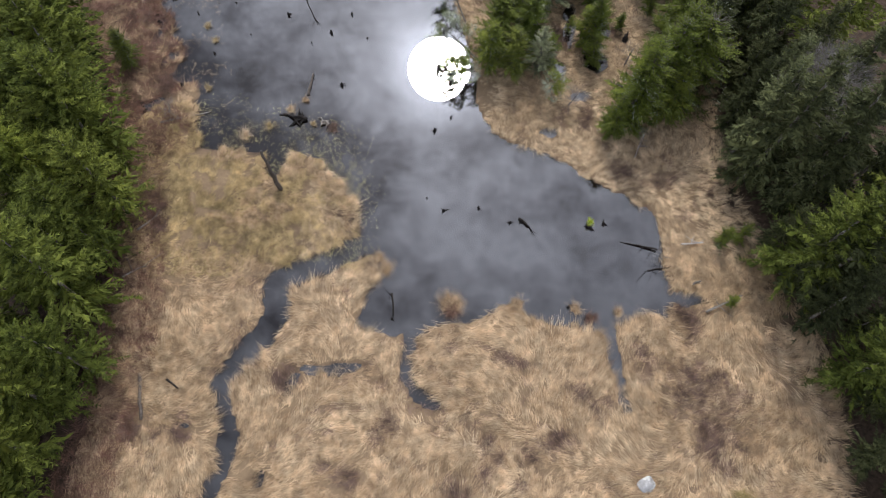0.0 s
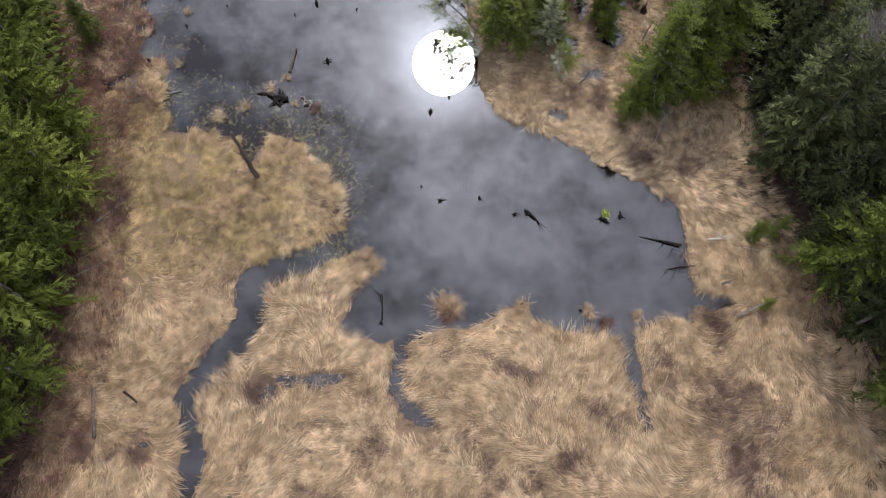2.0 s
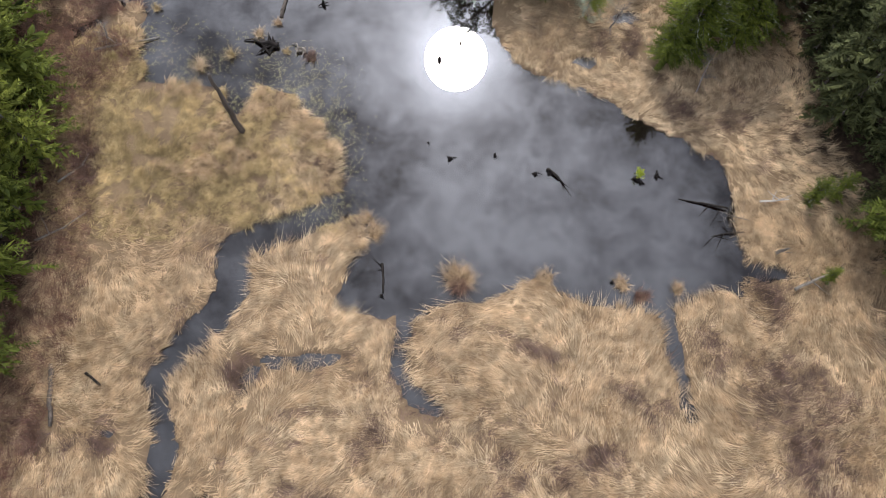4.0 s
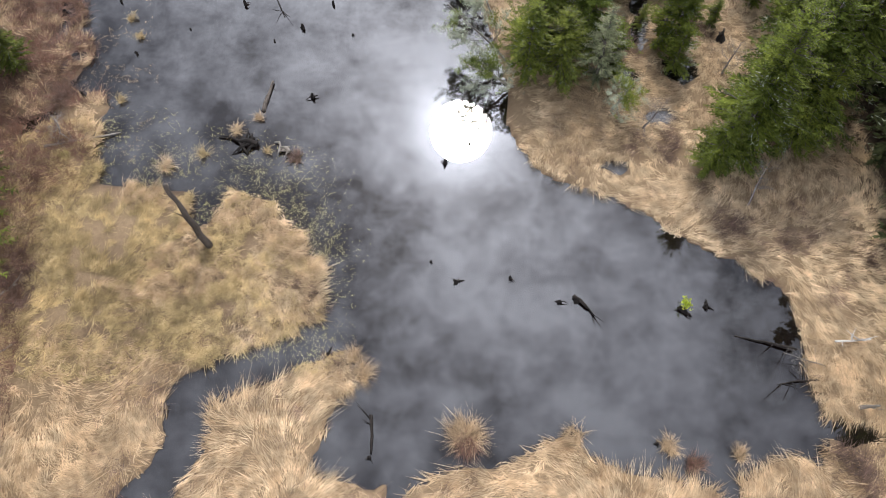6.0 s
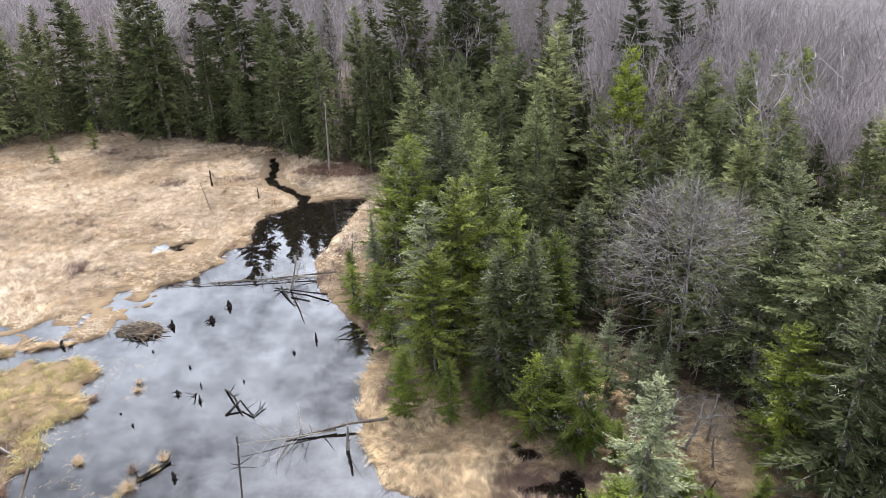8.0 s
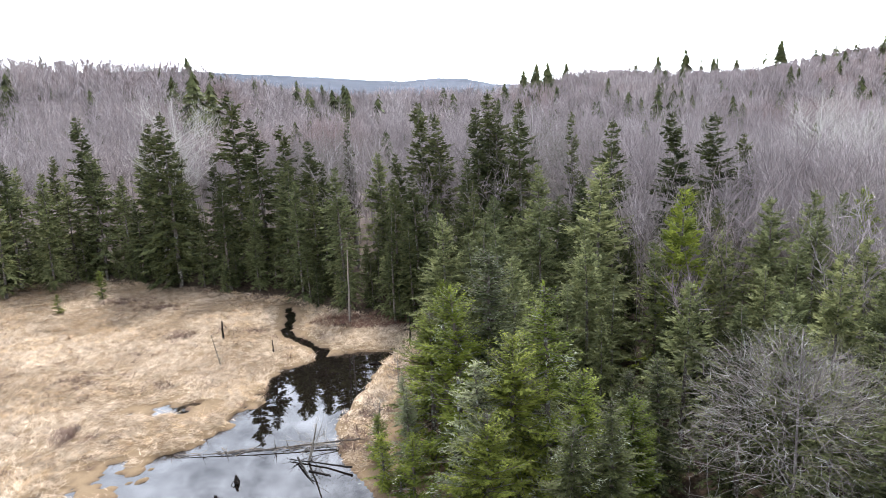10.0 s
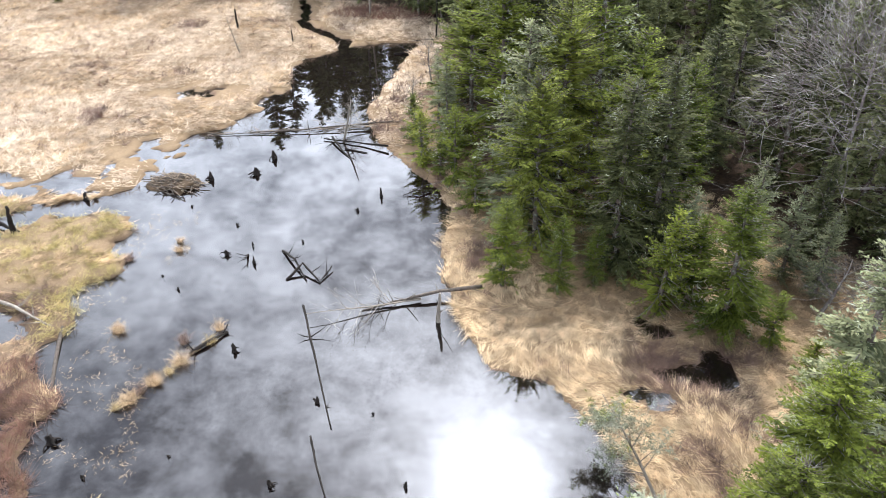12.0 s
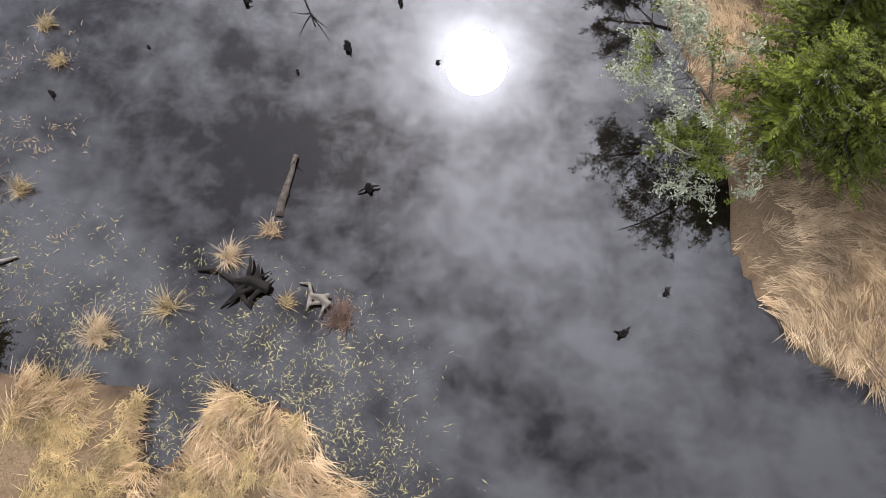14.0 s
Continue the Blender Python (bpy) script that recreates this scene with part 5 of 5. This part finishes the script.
root_mass = tagged(rotten(new("root_mass", root_mass_mesh(660, 1.9, M_DEAD, 0.13)), 0.025), "large dark upturned root mass half sunk in water", "stump")
root_mass.matrix_basis = pose(-9.55, 23.55, 0.0, 0, 0, -4)
root_small = tagged(rotten(new("root_mass", root_mass_mesh(661, 0.9, M_GREYWOOD, 0.1)), 0.025), "grey weathered root lying at the marsh edge", "stump")
root_small.matrix_basis = pose(-7.95, 23.3, 0.0, 0, 0, -22)


def log_mesh(seed, points, r0, r1, material, stubs=0, sides=8):
    rng = random.Random(seed)
    g = Geo()
    pts = [Vector(p) for p in points]
    fine = []
    for a, b in zip(pts, pts[1:]):
        for k in range(4):
            fine.append(a.lerp(b, k / 4) + Vector((rng.uniform(-1, 1), rng.uniform(-1, 1), rng.uniform(-1, 1))) * r0 * 0.25)
    fine.append(pts[-1])
    n = len(fine)
    g.tube(fine, [r0 + (r1 - r0) * i / (n - 1) for i in range(n)], sides, 0.16, rng)
    for k in range(stubs):
        i = rng.randrange(1, n - 1)
        d = Vector((rng.uniform(-1, 1), rng.uniform(-1, 1), rng.uniform(0.0, 0.9))).normalized()
        ln = rng.uniform(0.25, 1.1)
        g.tube([fine[i], fine[i] + d * ln * 0.5, fine[i] + d * ln + Vector((0, 0, 0.1))], [r1 * 0.6 + 0.012, 0.018, 0.006], 4, 0.2, rng)
    return g.done("log", material, True)


LOGS = [  # label, material, thick end and thin end radii, side stubs, course
    ("long thin black trunk floating on the pond", M_DEAD, 0.055, 0.03, 3, [(-13.8, 42.4, 0.03), (-12.5, 39.5, 0.08), (-10.6, 35.3, 0.02)]),
    ("thin black branch floating on the pond", M_DEAD, 0.042, 0.022, 2, [(-11.3, 34.9, 0.02), (-10.7, 33.6, 0.08), (-9.8, 31.9, 0.0)]),
    ("dark bent branch sticking out of the water", M_DEAD, 0.07, 0.03, 4, [(-16.2, 46.7, 0.02), (-15.2, 45.6, 0.35), (-14.2, 44.3, 0.0)]),
    ("dark bent branch sticking out of the water", M_DEAD, 0.07, 0.03, 4, [(-15.2, 44.3, 0.0), (-14.6, 45.2, 0.4), (-13.5, 44.2, 0.05), (-13.2, 45.4, 0.2)]),
    ("short dark branch sticking out of the water", M_DEAD, 0.06, 0.02, 2, [(-17.9, 46.2, 0.0), (-17.7, 45.5, 0.3)]),
    ("dark waterlogged trunk beside straw tufts", M_DEAD, 0.11, 0.05, 4, [(-17.7, 38.7, 0.02), (-17.2, 39.4, 0.16), (-16.6, 40.2, 0.06)]),
    ("fallen dead trunk reaching from shore into water", M_OLDWOOD, 0.1, 0.035, 9, [(-5.6, 44.1, 0.45), (-7.6, 43.6, 0.4), (-9.6, 42.9, 0.16), (-11.0, 42.3, 0.02)]),
    ("thin drowned branchy trunk lying across the outlet", M_OLDWOOD, 0.07, 0.025, 16, [(-13.2, 62.5, 0.4), (-15.5, 62.1, 0.3), (-19.0, 61.2, 0.22), (-25.6, 60.0, 0.05)]),
    ("dark fallen log jutting from the far shore", M_DEAD, 0.075, 0.035, 5, [(-12.9, 58.8, 0.3), (-14.8, 59.4, 0.15), (-17.6, 60.0, 0.1)]),
    ("dark log slanting down into the water", M_DEAD, 0.08, 0.04, 2, [(-17.0, 60.0, 0.25), (-16.0, 58.5, 0.1), (-14.9, 57.0, -0.05)]),
    ("small dark log beside the far shore", M_DEAD, 0.06, 0.03, 1, [(-15.8, 58.7, 0.04), (-14.2, 58.2, 0.04)]),
    ("twiggy dead branch at the eastern shore", M_DEAD, 0.06, 0.02, 6, [(-9.4, 53.9, 0.3), (-10.0, 53.4, 0.3), (-10.9, 52.9, 0.05)]),
    ("long sunken trunk along the western shallows", M_OLDWOOD, 0.1, 0.07, 0, [(-25.6, 42.7, 0.03), (-24.0, 39.2, 0.05), (-22.2, 35.5, 0.02)]),
    ("fallen dark log on the western marsh", M_DEAD, 0.13, 0.08, 3, [(-34.2, 47.9, 0.25), (-32.5, 47.4, 0.3), (-31.0, 46.9, 0.1)]),
    ("fallen branchy log on the western shore", M_GREYWOOD, 0.11, 0.05, 6, [(-29.2, 41.3, 0.35), (-27.0, 40.6, 0.3), (-24.7, 39.7, 0.1)]),
    ("dead branch lying from shore into shallows", M_GREYWOOD, 0.08, 0.03, 6, [(-19.4, 22.4, 0.3), (-17.8, 23.0, 0.25), (-16.2, 23.7, 0.05)]),
    ("mossy log lying in grass beside the trees", M_OLDWOOD, 0.13, 0.09, 1, [(-16.8, 5.1, 0.32), (-16.5, 3.8, 0.34), (-16.1, 2.4, 0.3)]),
    ("short dark log lying in the dry grass", M_DEAD, 0.07, 0.05, 0, [(-15.1, 4.85, 0.4), (-14.3, 4.35, 0.4)]),
    ("dark trunk lying half in the eastern cove", M_DEAD, 0.07, 0.03, 3, [(14.7, 15.5, 0.18), (13.5, 15.75, 0.08), (12.3, 15.95, 0.0)]),
    ("pale broken birch log on the shore", M_BIRCH, 0.05, 0.03, 8, [(16.2, 15.9, 0.45), (16.8, 15.95, 0.5), (17.6, 16.1, 0.55)]),
    ("thin drowned branch in the eastern cove", M_DEAD, 0.05, 0.02, 6, [(15.4, 14.3, 0.15), (14.6, 14.2, 0.1), (13.8, 14.0, 0.0)]),
    ("leaning dead trunk in the shaded pool", M_GREYWOOD, 0.09, 0.04, 5, [(17.5, 11.4, 0.4), (18.6, 12.0, 0.5), (19.8, 12.6, 0.6)]),
    ("dark waterlogged stick at the south bay", M_DEAD, 0.07, 0.04, 2, [(-2.3, 11.3, 0.05), (-2.15, 10.5, 0.1), (-2.1, 9.8, 0.02)]),
    ("dark waterlogged root stretched on the pond", M_DEAD, 0.09, 0.03, 3, [(5.6, 17.1, 0.1), (6.1, 16.7, 0.15), (6.5, 16.3, 0.0)]),
    ("fallen pole lying through the forest edge", M_GREYWOOD, 0.1, 0.06, 1, [(6.6, 52.0, 0.3), (7.6, 49.0, 0.5), (8.4, 47.0, 0.3)]),
    ("thin fallen pole in the western brush", M_GREYWOOD, 0.06, 0.03, 2, [(-19.2, 11.0, 0.5), (-18.1, 11.8, 0.4), (-17.2, 12.8, 0.3)]),
    ("thin fallen pole in the western brush", M_GREYWOOD, 0.07, 0.04, 1, [(-19.0, 14.2, 0.5), (-18.0, 15.4, 0.35)]),
    ("splintered grey log slanting out of shallow water", M_OLDWOOD, 0.12, 0.06, 1, [(-9.65, 25.6, 0.0), (-9.6, 26.5, 0.06), (-9.5, 27.45, 0.12)]),
    ("fallen log at the far pond's head", M_DEAD, 0.12, 0.07, 3, [(-11.0, 78.6, 0.3), (-13.5, 78.0, 0.15), (-16.0, 77.6, 0.05)]),
    ("fallen log at the far pond's head", M_DEAD, 0.1, 0.06, 2, [(-12.4, 81.3, 0.25), (-14.8, 81.2, 0.1)]),
]
for i, (label, material, r0, r1, stubs, course) in enumerate(LOGS):
    tagged(new("fallen_log", log_mesh(700 + i, course, r0, r1, material, stubs)), label, "log", "drowned and fallen logs")
SNAGS = [  # x, y, height, radius, lean, material, label
    (-10.4, 18.0, 5.0, 0.17, (0, -3), M_OLDWOOD, "tall bare weathered snag standing in marsh grass"),
    (-7.4, 41.9, 1.7, 0.12, (4, 3), M_GREYWOOD, "short splintered snag beside the fallen trunk"),
    (-31.4, 46.8, 1.7, 0.16, (0, 5), M_DEAD, "blackened broken snag on the western marsh"),
    (-32.6, 83.4, 1.9, 0.13, (0, 0), M_DEAD, "short dark snag in the far meadow"),
    (-29.6, 76.0, 3.2, 0.05, (6, -8), M_GREYWOOD, "thin leaning dead pole in the meadow"),
    (-12.8, 82.0, 3.4, 0.09, (0, 3), M_DEAD, "dark dead trunk at the pond's head"),
    (-20.5, 88.6, 8.2, 0.13, (0, 2), M_GREYWOOD, "pale standing dead birch at the meadow's edge"),
    (9.9, 38.6, 2.4, 0.06, (10, 14), M_DEAD, "thin dead pole in the clearing"),
    (-16.2, 59.8, 3.0, 0.08, (0, 16), M_GREYWOOD, "leaning dead trunk beside the dam"),
    (-26.0, 80.0, 1.2, 0.08, (0, 0), M_DEAD, "low dark stub in the far meadow"),
    (16.9, 13.3, 1.3, 0.1, (8, 0), M_GREYWOOD, "short broken trunk by the cove"),
]
for i, (x, y, high, r, lean, material, label) in enumerate(SNAGS):
    ob = tagged(new("dead_snag", log_mesh(800 + i, [(0, 0, -0.3), (0, 0, high * 0.5), (0.05, 0, high)], r, r * 0.45, material, 3 if high > 2 else 1)), label, "snag", "standing dead trunks")
    ob.matrix_basis = stand(x, y, 30 * i, 1, lean, max(0.0, float(height(np.array([x]), np.array([y]))[0])))
moss = Geo()
moss_rng = np.random.RandomState(9)
mb = moss_rng.randn(140, 3) * np.array([0.1, 0.12, 0.04]) + np.array([0, 0, 0.26])
md = moss_rng.randn(140, 3) * 0.5 + np.array([0, 0, 0.8])
moss.add(*spray(mb, md / np.linalg.norm(md, axis=1)[:, None], np.full(140, 0.14), np.full(140, 0.06), moss_rng))
ob = tagged(new("moss_clump", moss.done("moss", M_MOSS)), "bright yellow-green moss cushion on a drowned stump", "moss")
ob.matrix_basis = pose(10.3, 17.05, 0.05)


def tussock_meshes(seed, size, tall, count, material, rise=50):
    rng = np.random.RandomState(seed)
    mound = Geo()
    bm = bmesh.new()
    bmesh.ops.create_icosphere(bm, subdivisions=2, radius=1.0)
    for v in bm.verts:
        k = 1 + 0.3 * noise.noise(v.co * 2 + Vector((seed, 0, 0)))
        v.co = Vector((v.co.x * size * 0.5 * k, v.co.y * size * 0.5 * k, v.co.z * 0.1 * k - 0.02))
    mound.add([tuple(v.co) for v in bm.verts], [[v.index for v in f.verts] for f in bm.faces])
    bm.free()
    n = max(10, int(count / 5))
    a = rng.rand(n) * 6.283
    r = size * 0.55 * np.sqrt(rng.rand(n))
    v, f = blades(rng, np.cos(a) * r, np.sin(a) * r, np.full(n, 0.04), np.where(rng.rand(n) < 0.45, a, rng.rand() * 6.28) + rng.randn(n) * 0.5, 8, np.full(n, tall) * (0.5 + 0.8 * rng.rand(n)), 0.011, rise, 0.7, 0.05)
    return mound.done("mound", M_MUD, True), mesh("tuft", v, f, material)


M_MUD = rough_stuff("peat", (0.03, 0.02, 0.012), (0.12, 0.08, 0.045), 7.0)
TUSSOCKS = [  # x, y, half size, blade length, blades, material, label
    (-10.7, 24.3, 0.28, 0.55, 130, M_PALE, "spiky golden grass tussock rising from the water"), (-11.9, 22.8, 0.25, 0.6, 90, M_MARSH, "spiky golden grass tussock rising from the water"),
    (-13.5, 21.9, 0.42, 0.6, 200, M_PALE, "round golden grass tussock in shallow water"), (-8.95, 23.3, 0.2, 0.35, 70, M_MARSH, "small straw tuft beside a drowned root"),
    (-7.5, 23.0, 0.5, 0.5, 160, M_BRUSH, "brownish sedge clump beside a drowned root"), (1.5, 10.8, 0.95, 0.8, 420, M_STRAW, "tan brushy islet of grass and twigs"), (1.6, 10.5, 0.6, 0.8, 220, M_RED, "rusty brush on a grass islet"),
    (9.3, 11.1, 0.42, 0.5, 170, M_STRAW, "small rusty grass islet off the south shore"), (10.25, 10.6, 0.5, 0.5, 180, M_RED, "small rusty grass islet off the south shore"), (12.0, 11.0, 0.32, 0.5, 120, M_STRAW, "small rusty grass islet off the south shore"),
    (5.7, 11.2, 0.5, 0.55, 180, M_STRAW, "straw tuft at the south shore"), (-2.9, 12.9, 0.55, 0.6, 200, M_STRAW, "tan grass clump at the marsh corner"), (-3.3, 13.5, 0.4, 0.6, 150, M_STRAW, "tan grass clump at the marsh corner"),
    (-19.0, 35.9, 0.55, 0.45, 190, M_STRAW, "yellow sedge tuft on a low bar"), (-18.5, 36.9, 0.5, 0.45, 180, M_STRAW, "yellow sedge tuft on a low bar"), (-17.9, 38.2, 0.45, 0.6, 170, M_STRAW, "straw tuft beside a dark log"),
    (-17.2, 39.6, 0.35, 0.4, 120, M_MARSH, "straw tuft beside a dark log"),
    (-18.3, 39.4, 0.3, 0.5, 110, M_BRUSH, "brown sedge tuft beside a dark log"), (-17.1, 40.4, 0.3, 0.5, 110, M_STRAW, "straw tuft beside a dark log"), (-18.75, 36.4, 0.3, 0.4, 90, M_BRUSH, "brown sedge tuft on a low bar"), (-18.15, 37.6, 0.32, 0.4, 100, M_MARSH, "yellow sedge tuft on a low bar"), (-19.35, 35.4, 0.28, 0.4, 80, M_MARSH, "yellow sedge tuft on a low bar"),
    (-21.6, 39.8, 0.5, 0.45, 170, M_STRAW, "lone sedge tuft in open water"),
    (-22.0, 47.0, 0.3, 0.4, 90, M_STRAW, "small straw tuft in open water"), (-21.6, 46.2, 0.35, 0.4, 110, M_STRAW, "small straw tuft in open water"), (-23.9, 45.2, 0.4, 0.4, 130, M_BRUSH, "brown tuft at the tongue's tip"),
    (-16.8, 25.6, 0.28, 0.4, 100, M_MARSH, "small sedge tuft near the western shore"), (-17.0, 29.8, 0.25, 0.4, 90, M_MARSH, "small sedge tuft near the western shore"), (-17.9, 31.0, 0.3, 0.4, 100, M_MARSH, "small sedge tuft near the western shore"),
    (-9.75, 25.2, 0.3, 0.3, 120, M_STRAW, "sunken straw clump at a snag's foot"), (18.7, 0.4, 0.8, 0.7, 320, M_SPROUT, "yellow-green bush at the grass edge"), (-18.3, 21.9, 0.4, 0.4, 160, M_SPROUT, "yellow-green tuft on the western shore"),
]
for i, (x, y, size, tall, count, material, label) in enumerate(TUSSOCKS):
    ob = thing("grass_tussock", label, "grass tussock", "tussocks")
    mound_mesh, blade_mesh = tussock_meshes(900 + i, size, tall, count, material)
    part("mound", mound_mesh, ob, "dark peaty mound"), part("tuft", blade_mesh, ob)
    ob.matrix_basis = Matrix.Translation((x, y, max(0.0, float(height(np.array([x]), np.array([y]))[0]) - 0.05)))

# lichen-grown trees that lean over the water
def lichen_tree(seed, tall):
    rng = np.random.RandomState(seed)
    trunk_data, twig_data = bare_meshes(seed, tall, 0.07, M_GREYWOOD, 4, 0.15, 0.75)
    co = np.zeros(len(twig_data.vertices) * 3, np.float32)
    twig_data.vertices.foreach_get("co", co)
    spots = co.reshape(-1, 3)[rng.choice(len(co) // 3, 5200)] + rng.randn(5200, 3) * 0.05
    d = rng.randn(5200, 3)
    d /= np.linalg.norm(d, axis=1)[:, None]
    grey, green = Geo(), Geo()
    leafy_side = lattice(spots[:, 0] + 20, spots[:, 2] + 20, 0.8, seed) > 0.62
    for geo, pick, size in ((grey, ~leafy_side, 0.1), (green, leafy_side, 0.13)):
        geo.add(*spray(spots[pick], d[pick], size * (0.6 + rng.rand(pick.sum())), 0.03 + 0.02 * rng.rand(pick.sum()), rng))
    return trunk_data, twig_data, grey.done("lichen", M_LICHEN), green.done("needles", M_FIR)


LICHEN_PARTS = ("trunk", "crown", "lichen", "needles")
plant("leaning_tree", lichen_tree(951, 4.6), "dying tree grown over with pale lichen, leaning over water", "conifer", "leaning lichened trees", [stand(2.4, 29.4, 0, 1.0, (-14, -50)), stand(1.2, 33.0, 90, 0.9, (-34, -42))], LICHEN_PARTS)
plant("leaning_tree", lichen_tree(952, 4.0), "dying tree grown over with pale lichen, leaning over water", "conifer", "leaning lichened trees", [stand(2.5, 28.2, 40, 0.9, (6, -46)), stand(7.4, 27.2, 10, 0.7, (10, 10))], LICHEN_PARTS)
drowned_top = bare_meshes(71, 4.2, 0.05, M_GREYWOOD, 4, 0.0, 0.8)
plant("drowned_tree", drowned_top, "grey leafless treetop lying in the water", "bare tree", "drowned treetops",
      [Matrix.Translation((-8.6, 43.2, 0.15)) @ Matrix.Rotation(radians(200), 4, "Z") @ Matrix.Rotation(radians(88), 4, "Y") @ Matrix.Diagonal((0.7, 1.3, 1.2, 1)),
       Matrix.Translation((-14.2, 62.0, 0.2)) @ Matrix.Rotation(radians(190), 4, "Z") @ Matrix.Rotation(radians(82), 4, "Y") @ Matrix.Diagonal((0.6, 1.1, 1.1, 1)),
       Matrix.Translation((-16.2, 60.4, 0.1)) @ Matrix.Rotation(radians(60), 4, "Z") @ Matrix.Rotation(radians(35), 4, "Y") @ Matrix.Diagonal((0.6, 0.6, 0.8, 1)),
       Matrix.Translation((15.8, 14.9, 0.2)) @ Matrix.Rotation(radians(170), 4, "Z") @ Matrix.Rotation(radians(80), 4, "Y") @ Matrix.Diagonal((0.35, 0.5, 0.45, 1))], ("trunk", "crown"))

# ---- beaver lodge and dam ----
stick_meshes = [log_mesh(960 + k, [(-0.5, 0, 0), (0.0, 0.02 * k, 0.02), (0.5, 0, 0)], 0.03, 0.016, M_STICK if k % 2 else M_OLDWOOD, 0, 5) for k in range(4)]
lodge = thing("beaver_lodge", "domed heap of grey sticks and mud at the water's edge", "beaver lodge")
dome = Geo()
bm = bmesh.new()
bmesh.ops.create_icosphere(bm, subdivisions=4, radius=1.0)
for v in bm.verts:
    k = 1 + 0.5 * noise.noise(v.co * 1.7)
    v.co = Vector((v.co.x * 2.0 * k, v.co.y * 1.5 * k, v.co.z * 0.75 * k - 0.1))
dome.add([tuple(v.co) for v in bm.verts], [[v.index for v in f.verts] for f in bm.faces])
bm.free()
part("mud_dome", dome.done("mud_dome", M_MUD, True), lodge, "dark mud heap")
srng = random.Random(77)
for k in range(170):
    a, u = srng.uniform(0, 6.283), srng.random() ** 0.6
    x, y = 2.0 * u * math.cos(a), 1.55 * u * math.sin(a)
    z = 0.72 * math.sqrt(max(0, 1 - u * u)) - 0.03
    st = part("stick", stick_meshes[k % 4], lodge)
    st.matrix_basis = Matrix.Translation((x, y, z)) @ Matrix.Rotation(srng.uniform(0, 6.283), 4, "Z") @ Matrix.Rotation(srng.uniform(-0.6, 0.6), 4, "Y") @ Matrix.Diagonal((srng.uniform(0.7, 2.2), 1.5, 1.5, 1))
lodge.matrix_basis = pose(-25.0, 53.1, -0.05, 0, 0, -15) @ Matrix.Diagonal((0.85, 0.7, 0.6, 1))
dam = thing("beaver_dam", "low line of sticks damming the pond's outlet", "beaver dam")
for k in range(60):
    u = srng.random()
    st = part("stick", stick_meshes[k % 4], dam)
    st.matrix_basis = Matrix.Translation((-25.8 + 12 * u, 60.2 + 2.2 * u + srng.gauss(0, 0.12), 0.02 + 0.05 * srng.random())) @ Matrix.Rotation(0.18 + srng.gauss(0, 0.45), 4, "Z") @ Matrix.Rotation(srng.gauss(0, 0.2), 4, "Y") @ Matrix.Diagonal((srng.uniform(0.7, 1.8), 0.7, 0.7, 1))

rock_bm = bmesh.new()
bmesh.ops.create_icosphere(rock_bm, subdivisions=3, radius=0.5)
for v in rock_bm.verts:
    k = 1 + 0.35 * noise.noise(v.co * 2.2) + 0.08 * noise.noise(v.co * 9)
    v.co = Vector((v.co.x * k * 1.1, v.co.y * k * 0.85, max(v.co.z * k * 0.7, -0.15)))
rock_mesh = bpy.data.meshes.new("boulder")
rock_bm.to_mesh(rock_mesh)
rock_bm.free()
rock_mesh.materials.append(M_ROCK)
rock = tagged(new("boulder", rock_mesh), "pale grey boulder lying in the dry grass", "boulder")
rock.matrix_basis = stand(13.3, 0.8, 20)
